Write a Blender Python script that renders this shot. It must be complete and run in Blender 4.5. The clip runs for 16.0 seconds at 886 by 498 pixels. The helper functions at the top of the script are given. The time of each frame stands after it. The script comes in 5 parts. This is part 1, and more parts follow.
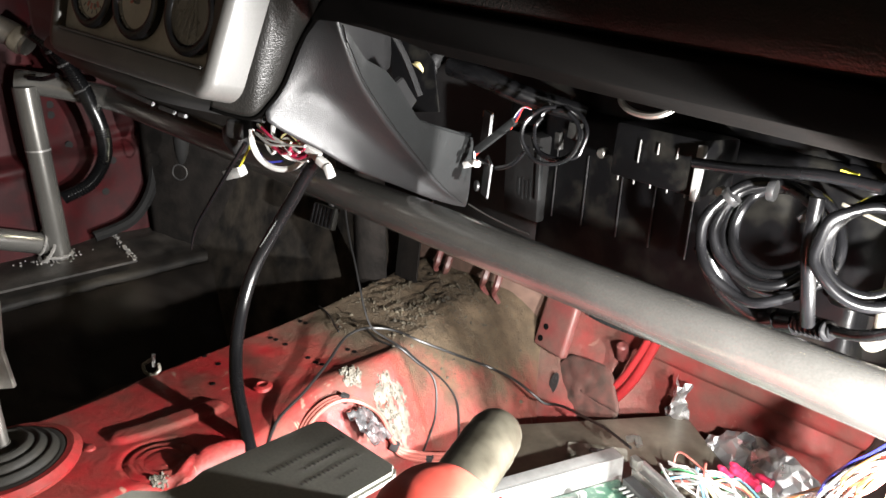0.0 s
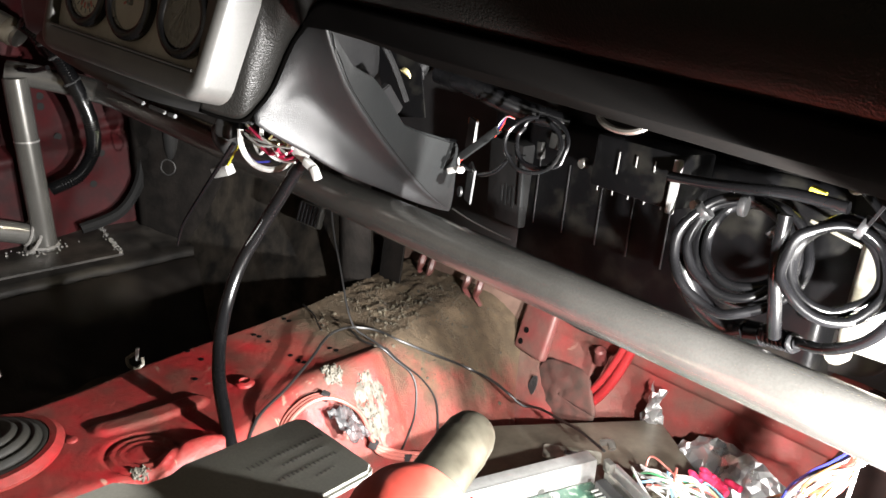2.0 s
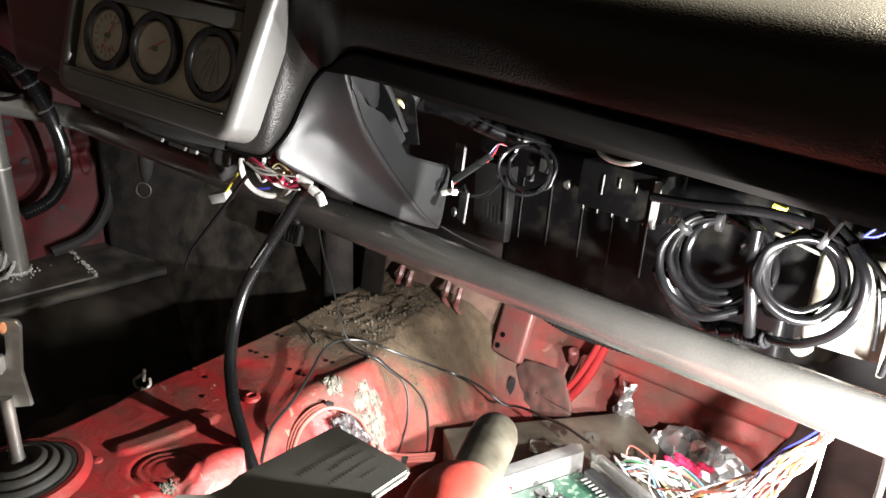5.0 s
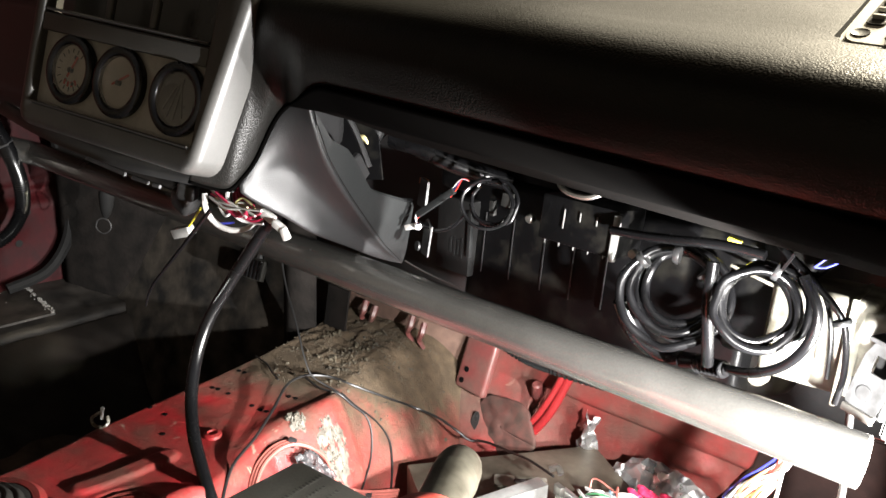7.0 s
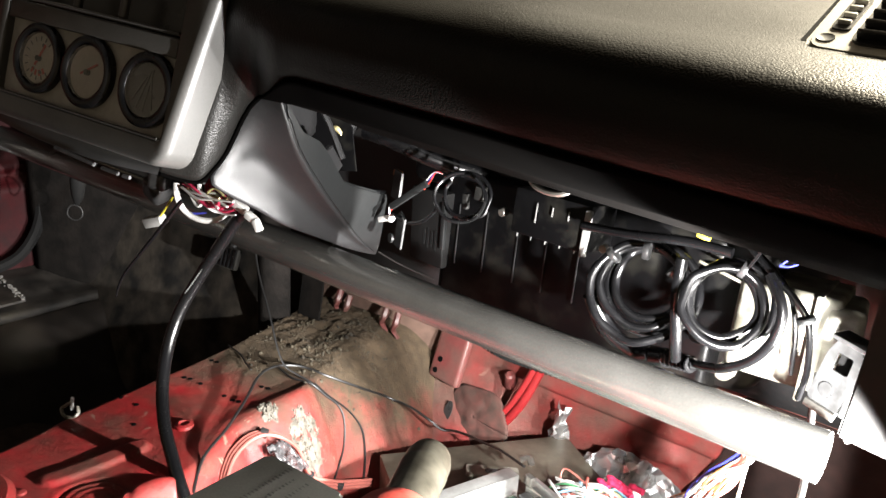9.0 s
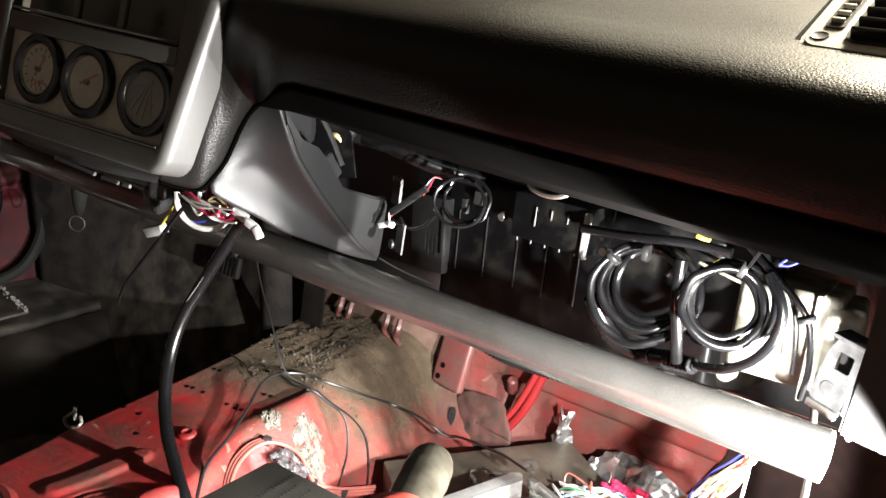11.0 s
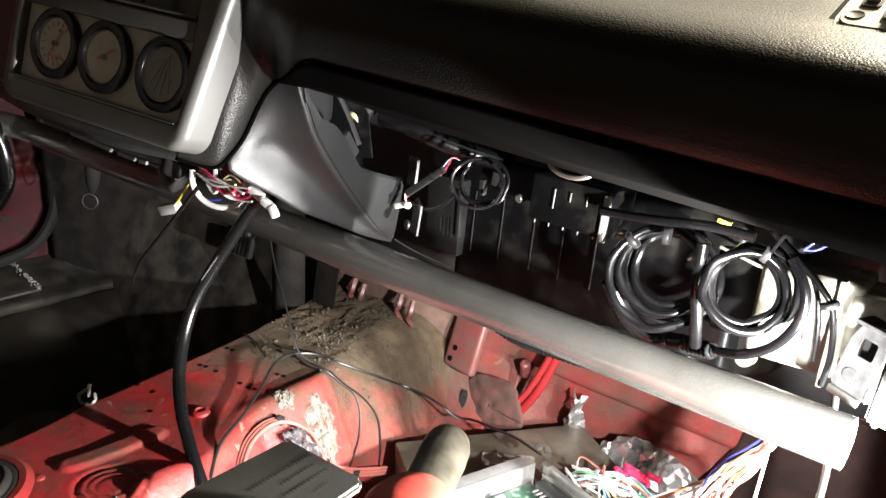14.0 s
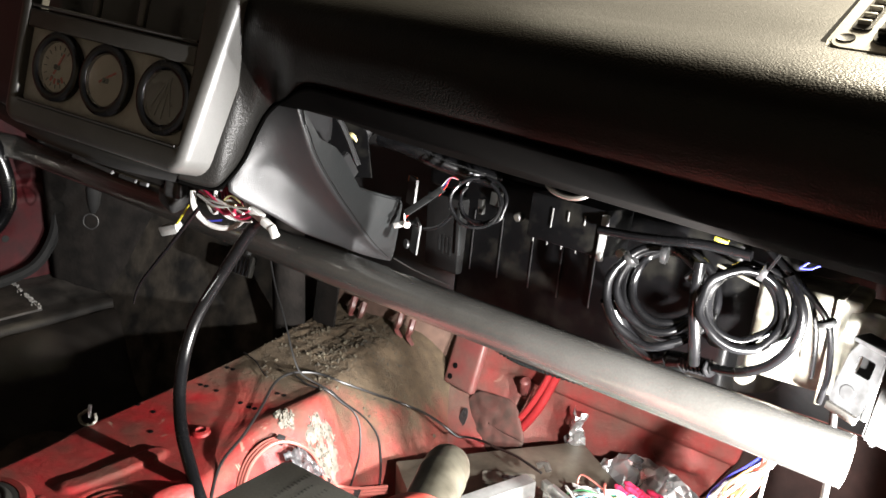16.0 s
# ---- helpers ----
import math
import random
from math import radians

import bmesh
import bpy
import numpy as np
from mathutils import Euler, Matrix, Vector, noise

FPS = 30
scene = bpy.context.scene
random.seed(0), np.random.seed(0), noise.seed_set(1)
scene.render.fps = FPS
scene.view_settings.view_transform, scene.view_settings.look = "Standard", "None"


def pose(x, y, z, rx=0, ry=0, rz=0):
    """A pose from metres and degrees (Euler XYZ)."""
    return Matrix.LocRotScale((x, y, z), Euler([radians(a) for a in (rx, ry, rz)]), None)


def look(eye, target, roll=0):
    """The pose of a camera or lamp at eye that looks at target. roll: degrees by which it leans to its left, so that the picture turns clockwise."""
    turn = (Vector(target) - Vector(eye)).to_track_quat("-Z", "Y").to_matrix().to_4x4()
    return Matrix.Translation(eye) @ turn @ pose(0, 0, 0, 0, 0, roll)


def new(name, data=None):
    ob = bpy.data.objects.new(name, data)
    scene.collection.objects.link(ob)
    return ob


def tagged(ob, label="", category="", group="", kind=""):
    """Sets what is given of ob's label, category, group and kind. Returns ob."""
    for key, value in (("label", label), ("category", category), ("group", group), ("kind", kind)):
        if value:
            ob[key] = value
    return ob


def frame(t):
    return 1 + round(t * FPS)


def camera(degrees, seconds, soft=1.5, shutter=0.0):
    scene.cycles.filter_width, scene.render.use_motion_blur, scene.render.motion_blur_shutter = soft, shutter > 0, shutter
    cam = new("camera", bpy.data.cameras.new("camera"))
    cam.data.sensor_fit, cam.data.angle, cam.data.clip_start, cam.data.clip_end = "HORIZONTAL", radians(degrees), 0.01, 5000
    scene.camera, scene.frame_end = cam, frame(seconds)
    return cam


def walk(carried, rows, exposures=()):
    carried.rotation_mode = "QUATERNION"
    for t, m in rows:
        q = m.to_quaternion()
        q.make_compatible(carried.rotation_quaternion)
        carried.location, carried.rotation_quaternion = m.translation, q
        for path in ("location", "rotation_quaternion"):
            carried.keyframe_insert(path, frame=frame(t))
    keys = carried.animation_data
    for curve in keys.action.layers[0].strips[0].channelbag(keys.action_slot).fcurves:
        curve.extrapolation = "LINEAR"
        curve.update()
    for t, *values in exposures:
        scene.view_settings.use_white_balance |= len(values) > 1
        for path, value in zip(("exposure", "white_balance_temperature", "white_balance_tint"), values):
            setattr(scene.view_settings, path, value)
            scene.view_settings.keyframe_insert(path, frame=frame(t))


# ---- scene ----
cam = camera(57.42, 16.0)
PATH = [
    (0, (0.5750, -0.4570, 0.6490), (-0.8366, 0.7645, -0.0688), 0.44),
    (0.5, (0.5774, -0.4557, 0.6483), (-0.8154, 0.7772, -0.0866), 1.18),
    (1, (0.5767, -0.4545, 0.6476), (-0.8005, 0.7809, -0.1122), 1.58),
    (1.5, (0.5770, -0.4538, 0.6469), (-0.8126, 0.7707, -0.1080), 1.33),
    (2, (0.5877, -0.4617, 0.6597), (-0.8025, 0.7822, -0.0615), 2.27),
    (2.5, (0.5827, -0.4628, 0.6557), (-0.7932, 0.7996, -0.0608), 3.37),
    (2.8, (0.5990, -0.4610, 0.6730), (-0.7740, 0.8030, -0.0470), 2.30),
    (3, (0.6095, -0.4826, 0.7003), (-0.7353, 0.8171, -0.0085), 0.79),
    (3.2, (0.6260, -0.4980, 0.7200), (-0.7010, 0.8180, 0.0080), 0.00),
    (3.5, (0.6083, -0.5455, 0.7195), (-0.6983, 0.7955, 0.0163), 0.10),
    (3.7, (0.5907, -0.5483, 0.7126), (-0.7046, 0.7988, 0.0002), 0.75),
    (5.8, (0.5828, -0.5574, 0.6948), (-0.6752, 0.8411, 0.0152), 3.31),
    (6, (0.5854, -0.5585, 0.6960), (-0.6574, 0.8606, 0.0315), 3.47),
    (6.5, (0.5881, -0.5570, 0.6955), (-0.6408, 0.8864, 0.0579), 3.20),
    (7, (0.5879, -0.5575, 0.6948), (-0.6428, 0.8921, 0.0752), 2.83),
    (7.5, (0.5900, -0.5564, 0.6970), (-0.6325, 0.9038, 0.0860), 2.64),
    (8, (0.5896, -0.5549, 0.6976), (-0.6273, 0.9084, 0.0827), 2.96),
    (8.5, (0.5891, -0.5539, 0.6993), (-0.6090, 0.9135, 0.0580), 3.68),
    (9, (0.5913, -0.5529, 0.7034), (-0.5902, 0.9229, 0.0509), 3.79),
    (11.5, (0.5950, -0.5526, 0.7004), (-0.5995, 0.9219, 0.0689), 2.92),
    (12, (0.5932, -0.5528, 0.6995), (-0.6029, 0.9170, 0.0597), 3.31),
    (12.5, (0.5832, -0.5503, 0.6885), (-0.6227, 0.8936, 0.0095), 3.58),
    (13, (0.5828, -0.5507, 0.6886), (-0.6116, 0.8901, -0.0167), 3.86),
    (13.5, (0.5849, -0.5556, 0.6955), (-0.6036, 0.8969, 0.0043), 3.80),
    (14, (0.5852, -0.5553, 0.6958), (-0.6109, 0.9002, 0.0242), 3.54),
    (14.5, (0.5871, -0.5550, 0.6962), (-0.6129, 0.9019, 0.0349), 3.14),
    (15, (0.5867, -0.5587, 0.7009), (-0.6172, 0.9018, 0.0546), 3.05),
    (15.5, (0.5890, -0.5574, 0.7005), (-0.6153, 0.9068, 0.0635), 3.07),
    (16, (0.5878, -0.5570, 0.7006), (-0.6185, 0.9064, 0.0656), 3.19),
]
walk(cam, [(t, look(eye, target, roll)) for t, eye, target, roll in PATH])

# ---- world, lamps and exposure ----
world = bpy.data.worlds.new("world")
scene.world = world
world.use_nodes = True
world.node_tree.nodes["Background"].inputs[0].default_value = (0.9, 0.85, 0.75, 1)
world.node_tree.nodes["Background"].inputs[1].default_value = 0.125


def area_lamp(name, eye, target, size, watts, colour):
    data = bpy.data.lights.new(name, "AREA")
    data.shape, data.size, data.energy, data.color = "DISK", size, watts, colour
    ob = new(name, data)
    ob.matrix_world = look(eye, target)
    return ob


# A white work light at the open door, an added fill spot in front of the bar, and the warm garage light that comes
# through the windscreen.
for name, eye, aim, watts, spread, blend in (("work_light", (0.60, 0.022, 0.336), (-0.20, 0.00, 0.36), 133.0, 106, 0.10), ("added_fill_spot", (0.565, -0.145, 0.445), (-0.20, 0.15, 0.20), 63.0, 110, 0.12)):
    lamp = bpy.data.lights.new(name, "SPOT")
    lamp.energy, lamp.shadow_soft_size, lamp.color = watts, 0.009, (1.0, 0.975, 0.95)
    lamp.spot_size, lamp.spot_blend = radians(spread), blend
    new(name, lamp).matrix_world = look(eye, aim)
area_lamp("garage_light", (-0.20, 2.10, 1.60), (0.30, -0.05, 0.68), 2.0, 13.0, (1.0, 0.88, 0.66))
area_lamp("ceiling_light", (0.66, 1.45, 1.95), (0.45, -0.05, 0.68), 0.50, 340.0, (1.0, 0.88, 0.66))


# ---- materials ----
def material(name, colour, rough=0.5, metal=0.0, second=None, amount=0.5, scale=12.0, sharp=0.15, bump=0.15, grain=160.0,
             coat=0.0, rough_var=0.15, spec=0.5):
    """A procedural surface: two colours mixed in stains, a fine grain, uneven gloss and relief."""
    mat = bpy.data.materials.new(name)
    mat.use_nodes = True
    nt = mat.node_tree
    n, ln = nt.nodes, nt.links
    b = n["Principled BSDF"]
    tc = n.new("ShaderNodeTexCoord")
    big = n.new("ShaderNodeTexNoise")
    big.inputs["Scale"].default_value, big.inputs["Detail"].default_value = scale, 6
    ln.new(tc.outputs["Object"], big.inputs["Vector"])
    ramp = n.new("ShaderNodeMapRange")
    ramp.inputs[1].default_value, ramp.inputs[2].default_value = 0.5 - sharp + (0.5 - amount) * 0.5, 0.5 + sharp + (0.5 - amount) * 0.5
    ln.new(big.outputs["Fac"], ramp.inputs[0])
    mix = n.new("ShaderNodeMix")
    mix.data_type = "RGBA"
    c2 = second or tuple(c * 0.7 for c in colour)
    mix.inputs[6].default_value, mix.inputs[7].default_value = (*colour, 1), (*c2, 1)
    ln.new(ramp.outputs[0], mix.inputs[0])
    fine = n.new("ShaderNodeTexNoise")
    fine.inputs["Scale"].default_value, fine.inputs["Detail"].default_value = grain, 4
    ln.new(tc.outputs["Object"], fine.inputs["Vector"])
    tone = n.new("ShaderNodeMix")
    tone.data_type, tone.blend_type = "RGBA", "MULTIPLY"
    tone.inputs[0].default_value = 0.35
    ln.new(mix.outputs[2], tone.inputs[6])
    ln.new(fine.outputs["Fac"], tone.inputs[7])
    ln.new(tone.outputs[2], b.inputs["Base Color"])
    rr = n.new("ShaderNodeMapRange")
    rr.inputs[3].default_value, rr.inputs[4].default_value = max(0.03, rough - rough_var), min(1.0, rough + rough_var)
    ln.new(big.outputs["Fac"], rr.inputs[0])
    ln.new(rr.outputs[0], b.inputs["Roughness"])
    b.inputs["Metallic"].default_value = metal
    b.inputs["Coat Weight"].default_value = coat
    b.inputs["Specular IOR Level"].default_value = spec
    if bump:
        bp = n.new("ShaderNodeBump")
        bp.inputs["Strength"].default_value, bp.inputs["Distance"].default_value = bump, 0.001
        ln.new(fine.outputs["Fac"], bp.inputs["Height"])
        ln.new(bp.outputs[0], b.inputs["Normal"])
    return mat


def vinyl(name, colour, rough, cell, depth):
    """Grained leather-look vinyl: small cells with creases between them."""
    mat = material(name, colour, rough, bump=0.0, scale=9, grain=300)
    n, ln = mat.node_tree.nodes, mat.node_tree.links
    tc = n.new("ShaderNodeTexCoord")
    warp = n.new("ShaderNodeTexNoise")
    warp.inputs["Scale"].default_value = 90
    ln.new(tc.outputs["Object"], warp.inputs["Vector"])
    add = n.new("ShaderNodeVectorMath")
    add.operation = "MULTIPLY_ADD"
    add.inputs[1].default_value = (0.006, 0.006, 0.006)
    ln.new(warp.outputs["Color"], add.inputs[0])
    ln.new(tc.outputs["Object"], add.inputs[2])
    vo = n.new("ShaderNodeTexVoronoi")
    vo.feature = "F1"
    vo.inputs["Scale"].default_value = cell
    ln.new(add.outputs[0], vo.inputs["Vector"])
    fine = n.new("ShaderNodeTexNoise")
    fine.inputs["Scale"].default_value, fine.inputs["Detail"].default_value = cell * 0.7, 5
    ln.new(tc.outputs["Object"], fine.inputs["Vector"])
    mx = n.new("ShaderNodeMath")
    mx.operation = "SUBTRACT"
    ln.new(fine.outputs["Fac"], mx.inputs[0])
    ln.new(vo.outputs["Distance"], mx.inputs[1])
    bp = n.new("ShaderNodeBump")
    bp.inputs["Strength"].default_value, bp.inputs["Distance"].default_value = depth, 0.0012
    ln.new(mx.outputs[0], bp.inputs["Height"])
    ln.new(bp.outputs[0], n["Principled BSDF"].inputs["Normal"])
    return mat


def dusty_red(name, floor_dust, dark, light):
    """Red body paint, smeared with grime; brown dust lies thick near the bulkhead and the tunnel's middle."""
    mat = material(name, (0.31, 0.017, 0.021), 0.30, second=(0.12, 0.042, 0.034), amount=0.42, scale=20, sharp=0.16, bump=0.10, grain=240, rough_var=0.12, spec=0.32)
    n, ln = mat.node_tree.nodes, mat.node_tree.links
    b = n["Principled BSDF"]
    paint = b.inputs["Base Color"].links[0].from_socket
    gloss = b.inputs["Roughness"].links[0].from_socket
    geo = n.new("ShaderNodeNewGeometry")
    sep = n.new("ShaderNodeSeparateXYZ")
    ln.new(geo.outputs["Position"], sep.inputs[0])
    my = n.new("ShaderNodeMapRange")
    my.inputs[1].default_value, my.inputs[2].default_value = -0.075, 0.125
    ln.new(sep.outputs[1], my.inputs[0])
    mx = n.new("ShaderNodeMapRange")
    mx.inputs[1].default_value, mx.inputs[2].default_value = -0.03, -0.15
    mx.inputs[3].default_value = 0.12
    ln.new(sep.outputs[0], mx.inputs[0])
    mu = n.new("ShaderNodeMath")
    mu.operation = "MULTIPLY"
    ln.new(my.outputs[0], mu.inputs[0])
    ln.new(mx.outputs[0], mu.inputs[1])
    nz = n.new("ShaderNodeTexNoise")
    nz.inputs["Scale"].default_value, nz.inputs["Detail"].default_value, nz.inputs["Roughness"].default_value = 26, 9, 0.72
    ln.new(geo.outputs["Position"], nz.inputs["Vector"])
    ad = n.new("ShaderNodeMath")
    ad.operation = "ADD"
    ln.new(mu.outputs[0], ad.inputs[0])
    ln.new(nz.outputs["Fac"], ad.inputs[1])
    rg = n.new("ShaderNodeMapRange")
    rg.inputs[1].default_value, rg.inputs[2].default_value = 0.60 - floor_dust, 1.02
    ln.new(ad.outputs[0], rg.inputs[0])
    hue = n.new("ShaderNodeTexNoise")
    hue.inputs["Scale"].default_value, hue.inputs["Detail"].default_value = 60, 6
    ln.new(geo.outputs["Position"], hue.inputs["Vector"])
    soil = n.new("ShaderNodeMix")
    soil.data_type = "RGBA"
    soil.inputs[6].default_value, soil.inputs[7].default_value = (*dark, 1), (*light, 1)
    ln.new(hue.outputs["Fac"], soil.inputs[0])
    mix = n.new("ShaderNodeMix")
    mix.data_type = "RGBA"
    ln.new(rg.outputs[0], mix.inputs[0])
    ln.new(paint, mix.inputs[6])
    ln.new(soil.outputs[2], mix.inputs[7])
    ln.new(mix.outputs[2], b.inputs["Base Color"])
    ro = n.new("ShaderNodeMix")
    ro.inputs[3].default_value = 0.92
    ln.new(rg.outputs[0], ro.inputs[0])
    ln.new(gloss, ro.inputs[2])
    ln.new(ro.outputs[0], b.inputs["Roughness"])
    # gritty relief where the dust lies
    grit = n.new("ShaderNodeTexNoise")
    grit.inputs["Scale"].default_value, grit.inputs["Detail"].default_value, grit.inputs["Roughness"].default_value = 150, 8, 0.8
    ln.new(geo.outputs["Position"], grit.inputs["Vector"])
    high = n.new("ShaderNodeMath")
    high.operation = "MULTIPLY"
    ln.new(grit.outputs["Fac"], high.inputs[0])
    ln.new(rg.outputs[0], high.inputs[1])
    bp = n.new("ShaderNodeBump")
    bp.inputs["Strength"].default_value, bp.inputs["Distance"].default_value = 0.75, 0.004
    ln.new(high.outputs[0], bp.inputs["Height"])
    first = b.inputs["Normal"].links[0].from_socket
    ln.new(first, bp.inputs["Normal"])
    ln.new(bp.outputs[0], b.inputs["Normal"])
    # chipped pale flecks and scuffs
    fleck = n.new("ShaderNodeTexNoise")
    fleck.inputs["Scale"].default_value, fleck.inputs["Detail"].default_value, fleck.inputs["Distortion"].default_value = 38, 7, 1.6
    ln.new(geo.outputs["Position"], fleck.inputs["Vector"])
    cut = n.new("ShaderNodeMapRange")
    cut.inputs[1].default_value, cut.inputs[2].default_value, cut.inputs[4].default_value = 0.655, 0.69, 0.65
    ln.new(fleck.outputs["Fac"], cut.inputs[0])
    chip = n.new("ShaderNodeMix")
    chip.data_type = "RGBA"
    chip.inputs[7].default_value = (0.27, 0.20, 0.15, 1)
    clean = n.new("ShaderNodeMath")
    clean.operation = "SUBTRACT"
    clean.use_clamp = True
    ln.new(cut.outputs[0], clean.inputs[0])
    ln.new(rg.outputs[0], clean.inputs[1])
    ln.new(clean.outputs[0], chip.inputs[0])
    ln.new(mix.outputs[2], chip.inputs[6])
    ln.new(chip.outputs[2], b.inputs["Base Color"])
    return mat


M_RED = dusty_red("red paint with dust", 0.205, (0.018, 0.013, 0.007), (0.100, 0.070, 0.042))
M_REDWALL = dusty_red("red bulkhead paint", 0.30, (0.045, 0.028, 0.020), (0.14, 0.085, 0.065))
M_REDPAD = material("scuffed red paint", (0.16, 0.040, 0.038), 0.42, second=(0.12, 0.060, 0.050), scale=30, bump=0.12)
# Brown that stands in for shade on the bulkhead's right end.
M_BULK_SHADE = material("brown bulkhead shade", (0.026, 0.013, 0.011), 0.85, second=(0.014, 0.008, 0.007), scale=24, bump=0.5, grain=90, spec=0.15)
# Body red dimmed; the far footwell's weak light is in the colour.
M_REDSIDE = material("red side panel paint, dimmed for weak light", (0.036, 0.0045, 0.0055), 0.55, second=(0.020, 0.007, 0.0075), scale=26, amount=0.45, bump=0.15, spec=0.10)
M_GRIT = material("grit", (0.075, 0.062, 0.038), 0.9, second=(0.018, 0.014, 0.009), scale=80, amount=0.5)
M_TUBE = material("silver grey cage paint", (0.225, 0.220, 0.206), 0.24, metal=0.70, second=(0.170, 0.166, 0.154), scale=18, bump=0.07, grain=600, rough_var=0.07)
M_WELD = material("weld bead", (0.50, 0.49, 0.47), 0.26, metal=0.55, bump=0.5, grain=240)
M_SILL = material("grey floor paint", (0.036, 0.032, 0.028), 0.52, second=(0.010, 0.009, 0.008), scale=26, bump=0.5, grain=200, spec=0.3)
M_DARKFLOOR = material("dark dirty floor", (0.014, 0.012, 0.0105), 0.50, second=(0.022, 0.018, 0.015), scale=22, bump=0.6, grain=90, spec=0.2)
# Raised above the mat's tone: the colour stands in for ambient light.
M_CARPET_LIFTED = material("worn brown carpet, lifted for shade", (0.085, 0.066, 0.052), 0.9, second=(0.035, 0.028, 0.023), scale=24, bump=0.7, grain=140, spec=0.1)
M_TOE = material("grey dusty toe board", (0.046, 0.0385, 0.0300), 0.85, second=(0.005, 0.0046, 0.0040), scale=22, bump=0.8, grain=110, spec=0.25)
# Darker copy of the toe board tone; the corner's shade is in the colour.
M_FOOT_SHADE = material("brown black footwell, darkened for shade", (0.012, 0.0098, 0.0085), 0.9, second=(0.004, 0.0035, 0.003), scale=28, bump=0.8, grain=160, spec=0.15)
M_DASH = vinyl("black dash vinyl", (0.0070, 0.0067, 0.0061), 0.38, 720, 0.22)
M_DASH.node_tree.nodes["Principled BSDF"].inputs["Specular IOR Level"].default_value = 0.20
# Dash vinyl blackened for the lower roll; its shade is in the colour.
M_LIP_SHADE = vinyl("dash vinyl blackened for shade", (0.00075, 0.00066, 0.0006), 0.9, 1100, 0.10)
M_LIP_SHADE.node_tree.nodes["Principled BSDF"].inputs["Specular IOR Level"].default_value = 0.01
# Flange kept a step lighter than the roll, still darkened for shade.
M_FLANGE_SHADE = material("brown black vinyl edge, darkened for shade", (0.0018, 0.0014, 0.0012), 0.8, second=(0.001, 0.0008, 0.0007), scale=40, bump=0.2, spec=0.03)
M_POD = vinyl("dark grey grained plastic", (0.0115, 0.0119, 0.0128), 0.48, 1250, 0.26)
M_POD.node_tree.nodes["Principled BSDF"].inputs["Specular IOR Level"].default_value = 0.58
M_PODIN = material("grey plastic", (0.0125, 0.0135, 0.0138), 0.46, spec=0.4, bump=0.2, grain=500, scale=20)
M_SURROUND = material("warm grey surround plastic", (0.066, 0.065, 0.062), 0.38, bump=0.08, grain=500, scale=15)
M_BEZEL = material("grey bezel plastic", (0.022, 0.0218, 0.0205), 0.36, bump=0.08, grain=500, scale=15)
M_VENT = material("satin grey vent plastic", (0.62, 0.61, 0.56), 0.40, bump=0.06, grain=500, scale=15)
M_PANEL = material("brushed gauge panel", (0.50, 0.49, 0.465), 0.5, metal=0.0, bump=0.05)
M_BLACK = material("black plastic", (0.018, 0.018, 0.019), 0.38, bump=0.1, grain=300, scale=18, second=(0.03, 0.03, 0.03))
M_HVAC = material("dusty black plastic", (0.0030, 0.0030, 0.0033), 0.36, second=(0.011, 0.0105, 0.009), amount=0.32, spec=0.16, scale=38, sharp=0.08, bump=0.25, grain=200)
M_DULL = material("dull black rubber", (0.009, 0.009, 0.009), 0.8, bump=0.2, spec=0.2)
M_FLOOR = material("dull red dirty floor", (0.05, 0.022, 0.020), 0.8, second=(0.03, 0.022, 0.018), scale=18, bump=0.3)
M_RUBBER = material("black rubber", (0.0045, 0.0045, 0.005), 0.25, spec=0.36, bump=0.05, grain=200, scale=30)
M_JACKET = material("black cable jacket", (0.009, 0.009, 0.009), 0.45, bump=0.06, grain=300, scale=40)
M_BOOT = material("dusty grey rubber", (0.020, 0.0185, 0.0145), 0.62, second=(0.009, 0.0085, 0.0068), scale=30, bump=0.3)
M_STEEL = material("dull steel", (0.42, 0.41, 0.38), 0.36, metal=0.9, second=(0.3, 0.28, 0.25), scale=30, bump=0.12)
M_BRACKET = material("dull zinc plated steel", (0.150, 0.152, 0.155), 0.42, metal=0.55, second=(0.07, 0.07, 0.07), scale=60, bump=0.15)
M_ALU = material("bare aluminium", (0.75, 0.75, 0.73), 0.35, metal=0.85, second=(0.6, 0.6, 0.58), scale=25, bump=0.1)
M_PLATE = material("dusty steel cover", (0.17, 0.15, 0.115), 0.5, metal=0.35, second=(0.08, 0.07, 0.052), scale=18, bump=0.15)
M_DUCT = material("milky plastic duct", (0.33, 0.32, 0.275), 0.38, second=(0.08, 0.074, 0.055), scale=35, bump=0.15)
M_WHITE = material("white plastic", (0.78, 0.77, 0.74), 0.4, bump=0.03)
M_CREAM = material("yellowed plastic", (0.60, 0.52, 0.25), 0.45, bump=0.05)
M_YELLOW = material("yellow plastic", (0.62, 0.55, 0.05), 0.4, bump=0.05)
M_WRED = material("red wire", (0.60, 0.045, 0.03), 0.35, bump=0.03)
M_CABLE = material("red battery cable", (0.27, 0.020, 0.022), 0.30, bump=0.05)
M_WPINK = material("salmon wire", (0.42, 0.13, 0.105), 0.4, bump=0.03)
M_PINK = material("pink crimp", (0.62, 0.035, 0.10), 0.35, bump=0.03)
M_BLUE = material("blue wire", (0.05, 0.06, 0.45), 0.35, bump=0.03)
M_LBLUE = material("light blue wire", (0.20, 0.42, 0.60), 0.35, bump=0.03)
M_GREEN = material("green wire", (0.08, 0.32, 0.14), 0.35, bump=0.03)
M_ORANGE = material("orange wire", (0.60, 0.26, 0.10), 0.35, bump=0.03)
